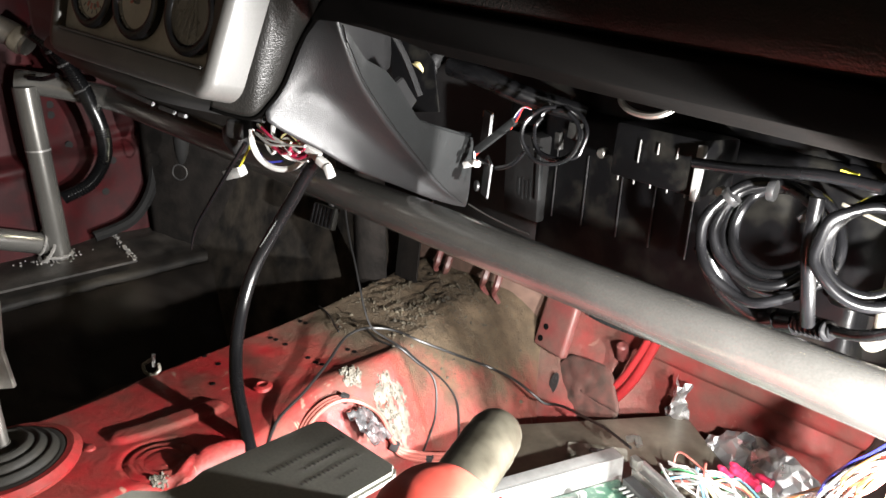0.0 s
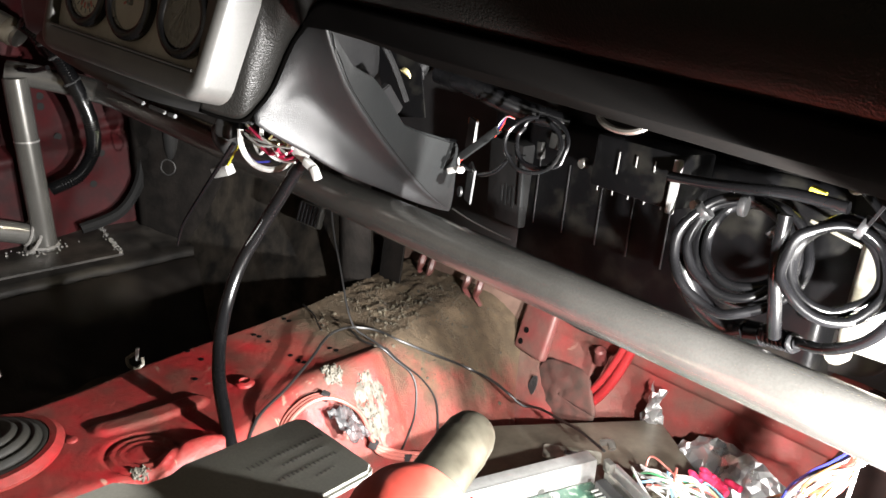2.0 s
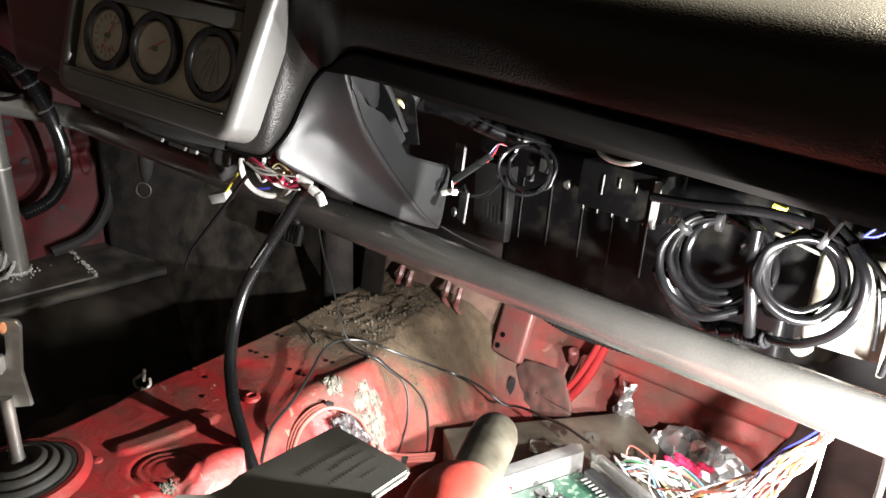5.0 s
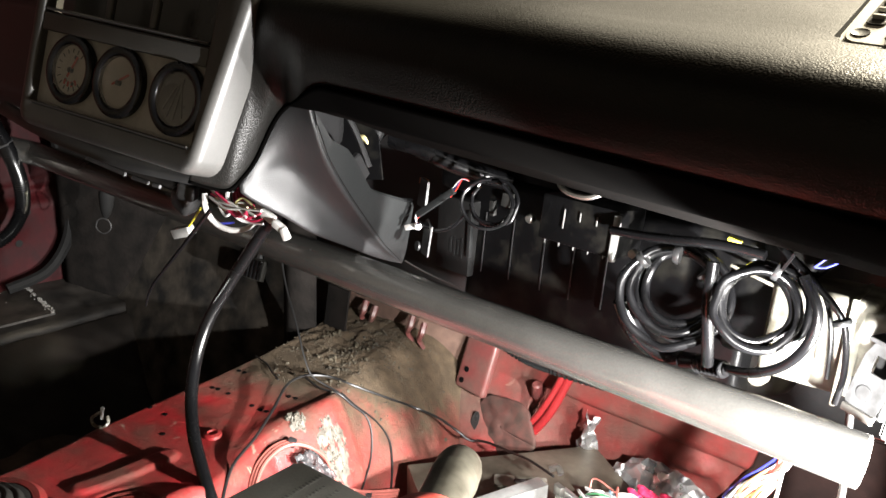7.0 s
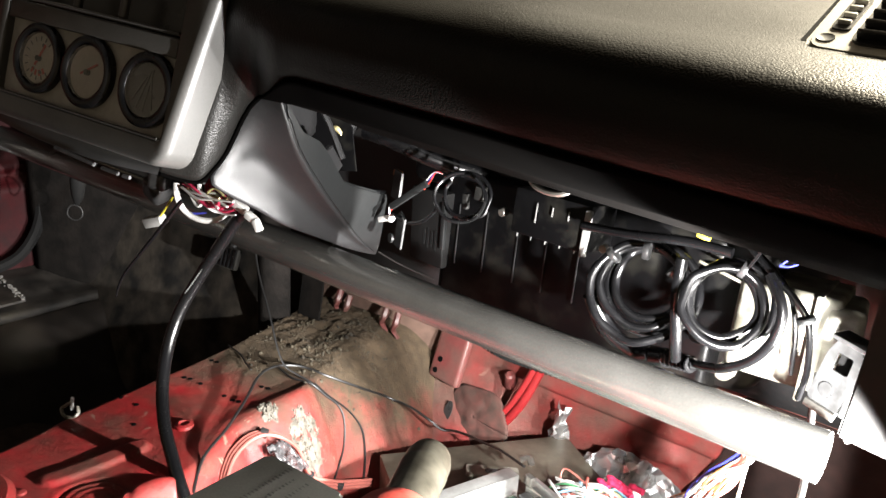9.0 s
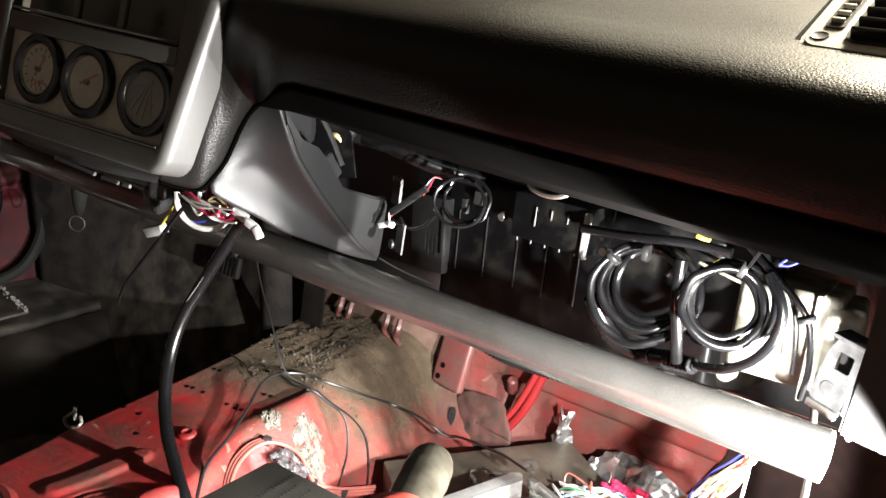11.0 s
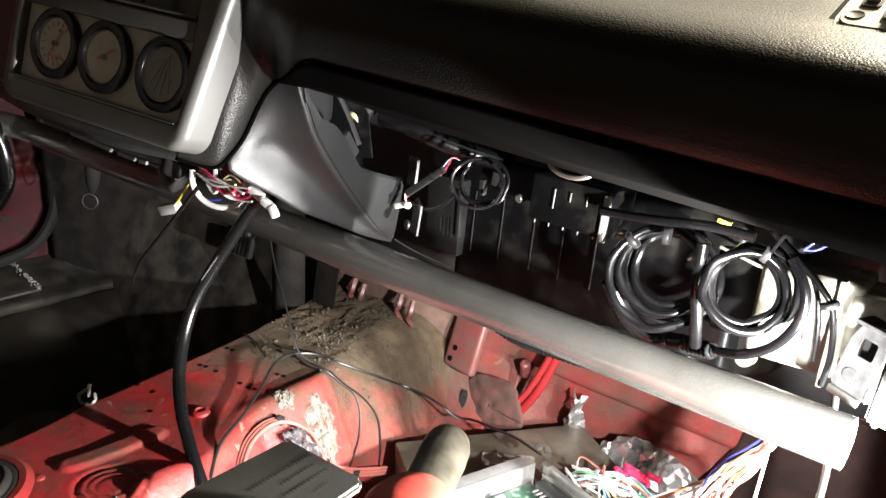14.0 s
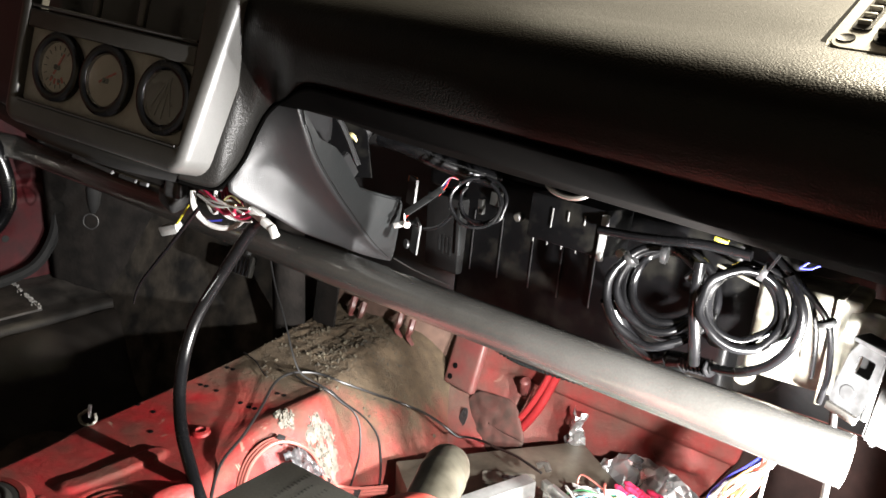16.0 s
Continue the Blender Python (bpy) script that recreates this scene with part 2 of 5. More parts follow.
M_PCB = material("green circuit board", (0.012, 0.042, 0.026), 0.4, second=(0.10, 0.135, 0.10), scale=140, amount=0.35, sharp=0.03, bump=0.1)
M_COPPER = material("copper", (0.7, 0.3, 0.15), 0.3, metal=1.0)
M_FOIL = material("crumpled foil", (0.62, 0.62, 0.62), 0.30, metal=0.85, bump=0.3, grain=160, scale=40)
M_LID = material("dark grey matt cover", (0.200, 0.198, 0.172), 0.52, second=(0.235, 0.230, 0.200), bump=0.03, grain=500)
M_EMBOSS = material("worn lettering", (0.135, 0.134, 0.116), 0.45)
M_LABEL = material("pale print", (0.30, 0.30, 0.29), 0.6)
M_REDCAP = material("red moulded plastic", (0.46, 0.052, 0.038), 0.45, second=(0.36, 0.075, 0.05), scale=16, bump=0.12)
M_CYL = material("tarnished metal can", (0.120, 0.110, 0.084), 0.38, metal=0.75, second=(0.042, 0.037, 0.026), scale=34, bump=0.15)
M_GOO = material("old sealant", (0.15, 0.138, 0.112), 0.65, second=(0.07, 0.06, 0.045), scale=90, bump=0.7, grain=260)
M_FACE = material("gauge face", (0.66, 0.60, 0.52), 0.5, bump=0.02)
M_DARKFACE = material("dark gauge face", (0.03, 0.03, 0.03), 0.3)
M_HOLE = material("dark hole", (0.003, 0.003, 0.003), 0.9, bump=0.0, spec=0.05)
M_NEEDLE = material("red needle", (0.65, 0.05, 0.03), 0.4)
M_GAR = material("garage wall", (0.20, 0.18, 0.16), 0.9, scale=2)
M_PEWTER = material("grommet rubber", (0.090, 0.030, 0.023), 0.85, second=(0.045, 0.024, 0.017), scale=55, bump=0.5)
glass = bpy.data.materials.new("gauge glass")
glass.use_nodes = True
g_b = glass.node_tree.nodes["Principled BSDF"]
g_b.inputs["Base Color"].default_value = (1, 1, 1, 1)
g_b.inputs["Transmission Weight"].default_value, g_b.inputs["Roughness"].default_value = 1.0, 0.03
M_GLASS = glass


# ---- builders ----
def mesh_of(bm, name, mat, smooth):
    me = bpy.data.meshes.new(name)
    bmesh.ops.recalc_face_normals(bm, faces=bm.faces)
    bm.to_mesh(me)
    bm.free()
    me.materials.append(mat)
    if smooth:
        me.shade_smooth()
        if smooth != "all":
            me.set_sharp_from_angle(angle=radians(38))
    return me


def thing(name, bm=None, mat=None, label="", category="", group="", kind="", smooth=True):
    ob = new(name, mesh_of(bm, name, mat, smooth) if bm else None)
    return tagged(ob, label, category, group, kind)


def part(name, bm, mat, parent, label="", smooth=True, kind=""):
    ob = new(name, mesh_of(bm, name, mat, smooth))
    ob.parent = parent
    return tagged(ob, label, kind=kind)


def spline(pts, steps=6, closed=False):
    """A smooth line through points."""
    p = [Vector(q) for q in pts]
    n = len(p)
    if n < 3 or steps < 2:
        return p
    out = []
    for i in range(n if closed else n - 1):
        a, b, c, d = (p[(i + k) % n] if closed else p[min(max(i + k, 0), n - 1)] for k in (-1, 0, 1, 2))
        for s in range(steps):
            t = s / steps
            out.append(0.5 * ((2 * b) + (c - a) * t + (2 * a - 5 * b + 4 * c - d) * t * t + (3 * b - a - 3 * c + d) * t ** 3))
    if not closed:
        out.append(p[-1])
    return out


def add_sweep(bm, pts, r, seg=8, steps=6, closed=False, caps=True, flat=1.0):
    """A round bar along a smooth line. r: a radius, or one for each given point."""
    line = spline(pts, steps, closed)
    m = len(line)
    if isinstance(r, (int, float)):
        radii = [r] * m
    else:
        k = len(r) - 1
        radii = [r[min(int(i / (m - 1) * k), k - 1)] * (1 - (i / (m - 1) * k - min(int(i / (m - 1) * k), k - 1)))
                 + r[min(int(i / (m - 1) * k), k - 1) + 1] * (i / (m - 1) * k - min(int(i / (m - 1) * k), k - 1)) for i in range(m)]
    rings, side = [], None
    for i, c in enumerate(line):
        nxt, prv = line[(i + 1) % m] if closed or i < m - 1 else c, line[i - 1] if closed or i > 0 else c
        d = (nxt - prv).normalized()
        if side is None:
            side = d.orthogonal().normalized()
        side = (side - d * side.dot(d)).normalized()
        up = d.cross(side)
        rings.append([bm.verts.new(c + radii[i] * (math.cos(2 * math.pi * k / seg) * side + flat * math.sin(2 * math.pi * k / seg) * up)) for k in range(seg)])
    for i in range(m if closed else m - 1):
        a, b = rings[i], rings[(i + 1) % m]
        for k in range(seg):
            bm.faces.new((a[k], a[(k + 1) % seg], b[(k + 1) % seg], b[k]))
    if caps and not closed:
        bm.faces.new(rings[0][::-1])
        bm.faces.new(rings[-1])
    return bm


def sweep(pts, r, **kw):
    return add_sweep(bmesh.new(), pts, r, **kw)


def add_box(bm, size, m=Matrix(), bevel=0.0, seg=2):
    made = bmesh.ops.create_cube(bm, size=1.0, matrix=m @ Matrix.Diagonal((*size, 1)))
    if bevel:
        edges = list({e for v in made["verts"] for e in v.link_edges})
        bmesh.ops.bevel(bm, geom=edges, offset=bevel, segments=seg, affect="EDGES", profile=0.6)
    return bm


def box(size, m=Matrix(), bevel=0.0, seg=2):
    return add_box(bmesh.new(), size, m, bevel, seg)


def at(x, y, z):
    return Matrix.Translation((x, y, z))


def axes(o, u, v):
    """A frame at o whose x runs along u and whose z is square to u and v."""
    u = Vector(u).normalized()
    w = u.cross(Vector(v)).normalized()
    v = w.cross(u)
    return Matrix(((u.x, v.x, w.x, o[0]), (u.y, v.y, w.y, o[1]), (u.z, v.z, w.z, o[2]), (0, 0, 0, 1)))


def lathe(profile, m=Matrix(), seg=32):
    """A turned body: profile of (radius, height) about z."""
    bm = bmesh.new()
    rings = [[bm.verts.new(m @ Vector((r * math.cos(2 * math.pi * k / seg), r * math.sin(2 * math.pi * k / seg), h))) for k in range(seg)] for r, h in profile]
    for a, b in zip(rings, rings[1:]):
        for k in range(seg):
            bm.faces.new((a[k], a[(k + 1) % seg], b[(k + 1) % seg], b[k]))
    for ring in (rings[0][::-1], rings[-1]):
        bm.faces.new(ring)
    return bm


def slab(outline, depth, m=Matrix(), bevel=0.0):
    """A flat piece with an outline in x, y, from z = 0 down to -depth."""
    bm = bmesh.new()
    face = bm.faces.new([bm.verts.new((*p, 0)) for p in outline])
    ext = bmesh.ops.extrude_face_region(bm, geom=[face])
    bmesh.ops.translate(bm, verts=[g for g in ext["geom"] if isinstance(g, bmesh.types.BMVert)], vec=(0, 0, -depth))
    if bevel:
        bmesh.ops.bevel(bm, geom=list(bm.edges), offset=bevel, segments=2, affect="EDGES")
    bmesh.ops.transform(bm, matrix=m, verts=bm.verts)
    return bm


def sheet(nu, nv, place, thick=0.0):
    """A curved sheet: place(s, t) for s, t from 0 to 1; thick turns it into a shell."""
    bm = bmesh.new()
    g = [[bm.verts.new(place(i / nu, j / nv)) for j in range(nv + 1)] for i in range(nu + 1)]
    for i in range(nu):
        for j in range(nv):
            bm.faces.new((g[i][j], g[i + 1][j], g[i + 1][j + 1], g[i][j + 1]))
    if thick:
        bmesh.ops.recalc_face_normals(bm, faces=bm.faces)
        bmesh.ops.solidify(bm, geom=list(bm.faces), thickness=thick)
    return bm


def lerp(table, v):
    """A value read off a short table of (key, value)."""
    if v <= table[0][0]:
        return table[0][1]
    for (a, fa), (b, fb) in zip(table, table[1:]):
        if v <= b:
            return fa + (fb - fa) * (v - a) / (b - a)
    return table[-1][1]


def ease(a, b, v):
    t = min(max((v - a) / (b - a), 0), 1)
    return t * t * (3 - 2 * t)


def cube_arc(c, r, a0, a1, normal, up, wob=0.0, turns=1, seed=1):
    """Points of a hand-wound loop about c, in degrees from a0 to a1."""
    rng = random.Random(seed)
    n = Vector(normal).normalized()
    u = (Vector(up) - n * Vector(up).dot(n)).normalized()
    v = n.cross(u)
    k = max(8, int(abs(a1 - a0) / 25))
    out = []
    for i in range(k + 1):
        a = radians(a0 + (a1 - a0) * i / k)
        rr = r + rng.uniform(-wob, wob)
        out.append(Vector(c) + rr * (math.cos(a) * u + math.sin(a) * v) + n * rng.uniform(-wob, wob))
    return out


def band(p, d, r, w):
    """A short band round a cable at p that runs along d."""
    return lathe([(r * 0.95, -w), (r, -w * 0.5), (r, w * 0.5), (r * 0.95, w)], Matrix.Translation(p) @ Vector(d).to_track_quat("Z", "Y").to_matrix().to_4x4(), 14)


def round_rect(x0, y0, x1, y1, r, n=5):
    out = []
    for cx, cy, a0 in ((x1 - r, y0 + r, -90), (x1 - r, y1 - r, 0), (x0 + r, y1 - r, 90), (x0 + r, y0 + r, 180)):
        out += [(cx + r * math.cos(radians(a0 + 90 * i / n)), cy + r * math.sin(radians(a0 + 90 * i / n))) for i in range(n + 1)]
    return out


# ---- the setting: floor pan, tunnel, bulkhead, sides ----
TUN_L = [(-0.9, -0.13), (-0.32, -0.192), (-0.2, -0.226), (0.0, -0.247), (0.1, -0.262), (0.34, -0.31)]
TUN_R = [(-0.9, -0.02), (-0.16, -0.048), (-0.07, -0.083), (0.03, -0.088), (0.08, -0.115), (0.187, -0.152), (0.34, -0.165)]


def tunnel_z(x, y):
    xl, xr = lerp(TUN_L, y), lerp(TUN_R, y)
    w = lerp([(0.03, 0.10), (0.15, 0.17)], y)
    z = 0.198 + 0.012 * ease(-0.22, -0.36, y) + 0.006 * ease(0.05, 0.25, y)
    # embossed rib, round press mark and the drum-like swelling of the shoulder
    ax, ay, bx, by = -0.123, -0.258, -0.119, -0.166
    t = min(max(((x - ax) * (bx - ax) + (y - ay) * (by - ay)) / ((bx - ax) ** 2 + (by - ay) ** 2), 0), 1)
    z += 0.0044 * ease(0.0140, 0.0080, math.hypot(x - ax - t * (bx - ax), y - ay - t * (by - ay)))
    ring = math.hypot(x + 0.066, y + 0.243)
    z -= 0.0035 * (ease(0.0035, 0.0, abs(ring - 0.033)) + 0.5 * ease(0.0025, 0.0, abs(ring - 0.024)) + 0.4 * ease(0.0025, 0.0, abs(ring - 0.016)))
    z += 0.009 * ease(0.058, 0.046, math.hypot((x - 0.004) * 0.9, (y + 0.203) * 1.0))
    # the raised end of the saddle and the lower ledge behind it
    z += 0.007 * ease(-0.112, -0.088, x) * ease(0.062, 0.050, y) * ease(-0.10, -0.02, y)
    z += 0.008 * ease(0.03, 0.0, math.hypot(x + 0.205, y - 0.19)) * (0.5 + noise.noise((x * 60, y * 60, 0)))
    if y > 0.06:
        z += (0.004 * noise.noise((x * 35, y * 35, 1.5)) + 0.0022 * noise.noise((x * 110, y * 110, 4.5))) * ease(0.06, 0.14, y)
    z += 0.0009 * noise.noise((x * 22, y * 22, 8.5))
    z -= (0.198 - 0.0) * ease(xl + 0.004, xl - 0.035, x)
    z -= 0.185 * ease(xr, xr + w, x)
    return z


def tunnel_at(s, t):
    x, y = -0.36 + 0.56 * s, -0.85 + 1.22 * t
    return (x, y, tunnel_z(x, y))


tunnel = thing("floor", sheet(230, 420, tunnel_at, 0.003), M_RED, "red painted steel transmission tunnel with dust and scratches", "car floor", kind="structure", smooth="all")


def bulkhead_at(s, t):
    x, z = -0.34 + 0.98 * s, -0.03 + 0.42 * t
    y = lerp([(-0.30, 0.262), (-0.16, 0.268), (-0.10, 0.318), (0.03, 0.335), (0.64, 0.338)], x)
    y -= 0.85 * min(max(0.155 - z, 0), 0.12) * ease(0.08, 0.0, x)
    y -= 0.010 * ease(0.162, 0.166, z) * ease(-0.02, 0.06, x)
    y += 0.002 * noise.noise((x * 14, z * 14, 3))
    # press marks in the toe board
    y += 0.010 * ease(0.05, 0.015, math.hypot(x - 0.27, (z - 0.10) * 1.3)) + 0.004 * ease(0.006, 0.0, abs(x - 0.315)) * ease(0.16, 0.15, z)
    y -= 0.012 * ease(0.034, 0.014, math.hypot((x - 0.258) * 0.8, (z - 0.142) * 1.5)) * (0.8 + 0.5 * noise.noise((x * 70, z * 70, 6)))
    return (x, y, z)


thing("wall_bulkhead", sheet(150, 110, bulkhead_at, 0.003), M_REDWALL, "red painted steel bulkhead with dust and scuffs", "bulkhead", kind="structure", smooth="all")


# Added dark sheet where the bulkhead's right end lies in shade.
thing("wall_footwell_shade", slab([(0.268, 0.03), (0.300, 0.100), (0.338, 0.178), (0.352, 0.262), (0.62, 0.262), (0.62, 0.03)], 0.006, axes((0.0, 0.316, 0.0), (1, 0, 0), (0, 0, 1)), 0.002), M_BULK_SHADE, "brown sheet painted as shade on the bulkhead end", "insulation", kind="structure", smooth=False)
# Its unseen upper part is added to stop light leaking in under the dash.
thing("wall_sound_deadening", sheet(60, 12, lambda s, t: (-0.40 + 1.06 * s, 0.252 + 0.066 * ease(0.30, 0.40, s) + 0.005 * noise.noise((s * 20, t * 8, 1)), 0.236 + 0.03 * ease(0.30, 0.40, s) + 0.455 * t), 0.004), M_BLACK, "black sound deadening high on the bulkhead", "insulation", kind="structure", smooth="all")


def toe_at(s, t):
    x, z = -0.95 + 0.69 * s, -0.06 + 0.78 * t
    y = 0.06 + 0.40 * z + 0.10 * (x + 0.9) + 0.006 * noise.noise((x * 9, z * 9, 7))
    y += 0.05 * ease(-0.36, -0.28, x) * ease(0.22, 0.15, z)
    return (x, y, z)


thing("wall_toe_board", sheet(50, 50, toe_at, 0.003), M_TOE, "dark grey dusty toe board of the footwell", "bulkhead", kind="structure", smooth="all")
thing("floor_footwell", sheet(70, 130, lambda s, t: (-0.80 + 0.56 * s, -1.2 + 1.4 * t, -0.03 + 0.012 * noise.noise((s * 5, t * 11, 2)) + 0.010 * (0.5 - abs(noise.noise((s * 7 + t * 6, t * 22, 12))))), 0.003),
      M_CARPET_LIFTED, "worn carpet on the footwell floor, lightened for its shade", "car floor", kind="structure", smooth="all")
thing("floor_right", sheet(30, 40, lambda s, t: (0.10 + 0.52 * s, -0.95 + 1.31 * t, 0.012 + 0.002 * noise.noise((s * 9, t * 16, 2))), 0.003),
      M_FLOOR, "dull red dirty floor beside the tunnel", "car floor", kind="structure", smooth="all")


def sill_at(s, t):
    # the sill's sloping top
    y, x = -1.1 + 1.31 * t, -0.738 - 0.19 * s
    z = 0.107 + 0.028 * s - 0.010 * ease(0.05, 0.0, s)
    return (x, y, z + 0.003 * noise.noise((x * 30, y * 20, 5)))


thing("sill", sheet(20, 60, sill_at, 0.003), M_SILL, "grey painted door sill with worn edges", "door sill", kind="structure", smooth="all")
thing("floor_mat", sheet(40, 160, lambda s, t: (-0.739 + 0.16 * s, -1.1 + 1.34 * t, 0.098 - 0.125 * ease(0.0, 1.0, s) + (0.012 * noise.noise((s * 2.5, t * 14, 5)) + 0.008 * (0.5 - abs(noise.noise((s * 5, t * 30, 9))))) * min(1, s * 2.5)), 0.003), M_DARKFLOOR, "black creased mat over the sill's inner side", "floor mat", kind="structure", smooth="all")


def side_at(s, t):
    y, z = -0.75 + 0.93 * s, 0.10 + 0.95 * t
    x = -0.90 + 0.03 * ease(0.30, 0.285, z) + 0.006 * noise.noise((y * 8, z * 8, 4)) - 0.02 * ease(-0.12, -0.02, y)
    # a pressed fold across the panel and a dent below it
    x += 0.010 * ease(0.014, 0.0, abs(z - 0.300 - 0.15 * (y + 0.05))) + 0.006 * ease(0.035, 0.0, math.hypot(y + 0.01, z - 0.245))
    return (x, y, z)


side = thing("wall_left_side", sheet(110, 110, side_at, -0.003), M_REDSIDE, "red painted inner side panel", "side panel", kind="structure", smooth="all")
for hy, hz in ((-0.065, 0.378), (-0.066, 0.36), (0.02, 0.27), (0.0, 0.215), (-0.045, 0.305)):
    part("hole", lathe([(0.0065, 0.0), (0.0065, 0.002)], pose(side_at((hy + 0.75) / 0.93, (hz - 0.10) / 0.95)[0] - 0.0005, hy, hz, 0, 90, 0), 16), M_DULL, side)

# the dark trim that edges the side panel
thing("trim", sweep([(-0.87, 0.075, 0.40), (-0.862, 0.085, 0.30), (-0.86, 0.075, 0.22), (-0.855, 0.03, 0.165), (-0.86, -0.04, 0.145)], 0.010, seg=8, steps=8),
      M_DULL, "black rubber trim along the red side panel", "trim", kind="structure")

thing("kick_panel", sheet(16, 20, lambda s, t: (-0.872 + 0.19 * s, 0.070 + 0.15 * s * (0.75 + 0.35 * t) - 0.010 * math.sin(math.pi * s), 0.10 + 0.42 * t), 0.003), M_FOOT_SHADE, "brown black kick panel in the footwell corner, darkened for shade", "kick panel", kind="structure", smooth="all")

# plain walls and ground that close the place
for nm, size, c in (("wall_garage_left", (0.1, 6, 3), (-3.0, 0, 1.0)), ("wall_garage_right", (0.1, 6, 3), (3.2, 0, 1.0)),
                    ("wall_garage_front", (6.3, 0.1, 3), (0.1, 3.1, 1.0)), ("wall_garage_back", (6.3, 0.1, 3), (0.1, -3.1, 1.0)),
                    ("ceiling", (6.3, 6.3, 0.1), (0.1, 0, 2.6)), ("ground", (6.3, 6.3, 0.1), (0.1, 0, -0.5))):
    thing(nm, box(size, at(*c)), M_GAR, "plain dark garage surface", "wall", kind="structure", smooth=False)
thing("roof", sheet(8, 8, lambda s, t: (-0.9 + 1.5 * s, -1.2 + 1.1 * t, 1.02 + 0.05 * math.sin(math.pi * s)), 0.004), M_GAR, "plain car roof overhead", "roof", kind="structure")


# ---- roll cage ----
R_TUBE = 0.01935


def weld(bm, c, axis, r, start, end, size, seed):
    rng = random.Random(seed)
    n = Vector(axis).normalized()
    u = n.orthogonal().normalized()
    v = n.cross(u)
    k = 64
    for i in range(k):
        a = radians(start + (end - start) * i / k)
        p = Vector(c) + (r + rng.uniform(-0.0006, 0.0006)) * (math.cos(a) * u + math.sin(a) * v)
        bmesh.ops.create_icosphere(bm, subdivisions=1, radius=size * rng.uniform(0.55, 0.9), matrix=Matrix.Translation(p))


cage = thing("roll_cage", None, None, "silver grey painted tubular roll cage with welded joints", "roll cage")
part("dash_bar", sweep([(-0.852, -0.125, 0.432), (-0.825, -0.07, 0.420), (-0.78, -0.022, 0.407), (-0.70, 0.0, 0.40), (-0.3, 0, 0.40), (0.2, 0, 0.40), (0.499, 0, 0.40)], R_TUBE, seg=40, steps=6), M_TUBE, cage, "silver grey tube across the car")
part("pillar_tube", sweep([(-0.836, -0.108, 0.120), (-0.835, -0.112, 0.25), (-0.834, -0.116, 0.36), (-0.833, -0.118, 0.425)], R_TUBE, seg=28, steps=4), M_TUBE, cage)
part("door_tube", sweep([(-0.845, -0.112, 0.152), (-0.835, -0.25, 0.205), (-0.83, -0.55, 0.32)], R_TUBE * 0.95, seg=24, steps=4), M_TUBE, cage)
part("pillar_tube", sweep([(0.600, 0.09, 0.012), (0.600, 0.09, 0.30), (0.600, 0.092, 0.45), (0.602, 0.10, 0.60)], R_TUBE, seg=28, steps=4), M_TUBE, cage)
bm = bmesh.new()
weld(bm, (-0.836, -0.110, 0.137), (0, 0, 1), 0.021, 0, 360, 0.0040, 1)
part("weld_bead", bm, M_WELD, cage, "bright weld bead")
bm = bmesh.new()
weld(bm, (-0.842, -0.132, 0.162), (0, -1, 0.4), 0.020, 0, 360, 0.0036, 2)
part("weld_bead", bm, M_WELD, cage, "bright weld bead")
bm = bmesh.new()
weld(bm, (-0.838, -0.126, 0.148), (0, -0.8, 0.6), 0.0225, 0, 360, 0.0050, 4)
part("weld_bead", bm, M_WELD, cage, "bright weld bead")
bm = bmesh.new()
rng = random.Random(8)
for _ in range(70):
    q = rng.uniform(0.0008, 0.0024)
    bmesh.ops.create_icosphere(bm, subdivisions=1, radius=q, matrix=Matrix.Translation((-0.832 + rng.gauss(0, 0.016), -0.122 + rng.gauss(0, 0.022), 0.1318)))
part("weld_spatter", bm, M_WELD, cage, "bright weld spatter", kind="stuff")
part("splice_ring", lathe([(R_TUBE + 0.0006, -0.0015), (R_TUBE + 0.0006, 0.0015)], pose(-0.8345, -0.114, 0.322, 0, 0, 0), 28), M_WELD, cage)
part("foot_plate", slab([(-0.915, -0.32), (-0.745, -0.32), (-0.738, -0.012), (-0.80, -0.006), (-0.915, 0.004)], 0.004, pose(0.0, 0, 0.131, 0, 0, 0), 0.001), M_SILL, cage, "grey foot plate welded to the sill")
bm = bmesh.new()
rng = random.Random(9)
for k in range(190):
    f = k / 189
    p = Vector((-0.915, 0.004, 0.1325)).lerp(Vector((-0.735, -0.016, 0.1325)), f) + Vector((rng.gauss(0, 0.002), rng.gauss(0, 0.0025), 0))
    if rng.random() < 0.75 and noise.noise((f * 9, 0, 3)) > -0.2:
        bmesh.ops.create_icosphere(bm, subdivisions=1, radius=rng.uniform(0.0006, 0.0020), matrix=Matrix.Translation(p))
part("weld_bead", bm, M_WELD, cage, "broken weld bead along the plate")

bm = bmesh.new()
rng = random.Random(77)
for _ in range(260):
    a, x, q = radians(rng.gauss(100, 22)), 0.47 - 0.42 * rng.random() ** 1.3, rng.uniform(0.00012, 0.00032)
    bmesh.ops.create_icosphere(bm, subdivisions=1, radius=q, matrix=Matrix.Translation((x, R_TUBE * math.cos(a), 0.40 + R_TUBE * math.sin(a))))
part("dust_specks", bm, M_GRIT, cage, "pale dust specks on the bar", smooth=False, kind="stuff")

# a second tube end clamped by the dash bar at the far side
column = thing("steering_column_tube", sweep([(-0.86, -0.23, 0.57), (-0.80, -0.14, 0.515), (-0.775, -0.115, 0.495)], 0.019, seg=24, steps=4), M_STEEL,
               "grey steel steering column tube end", "steering column")
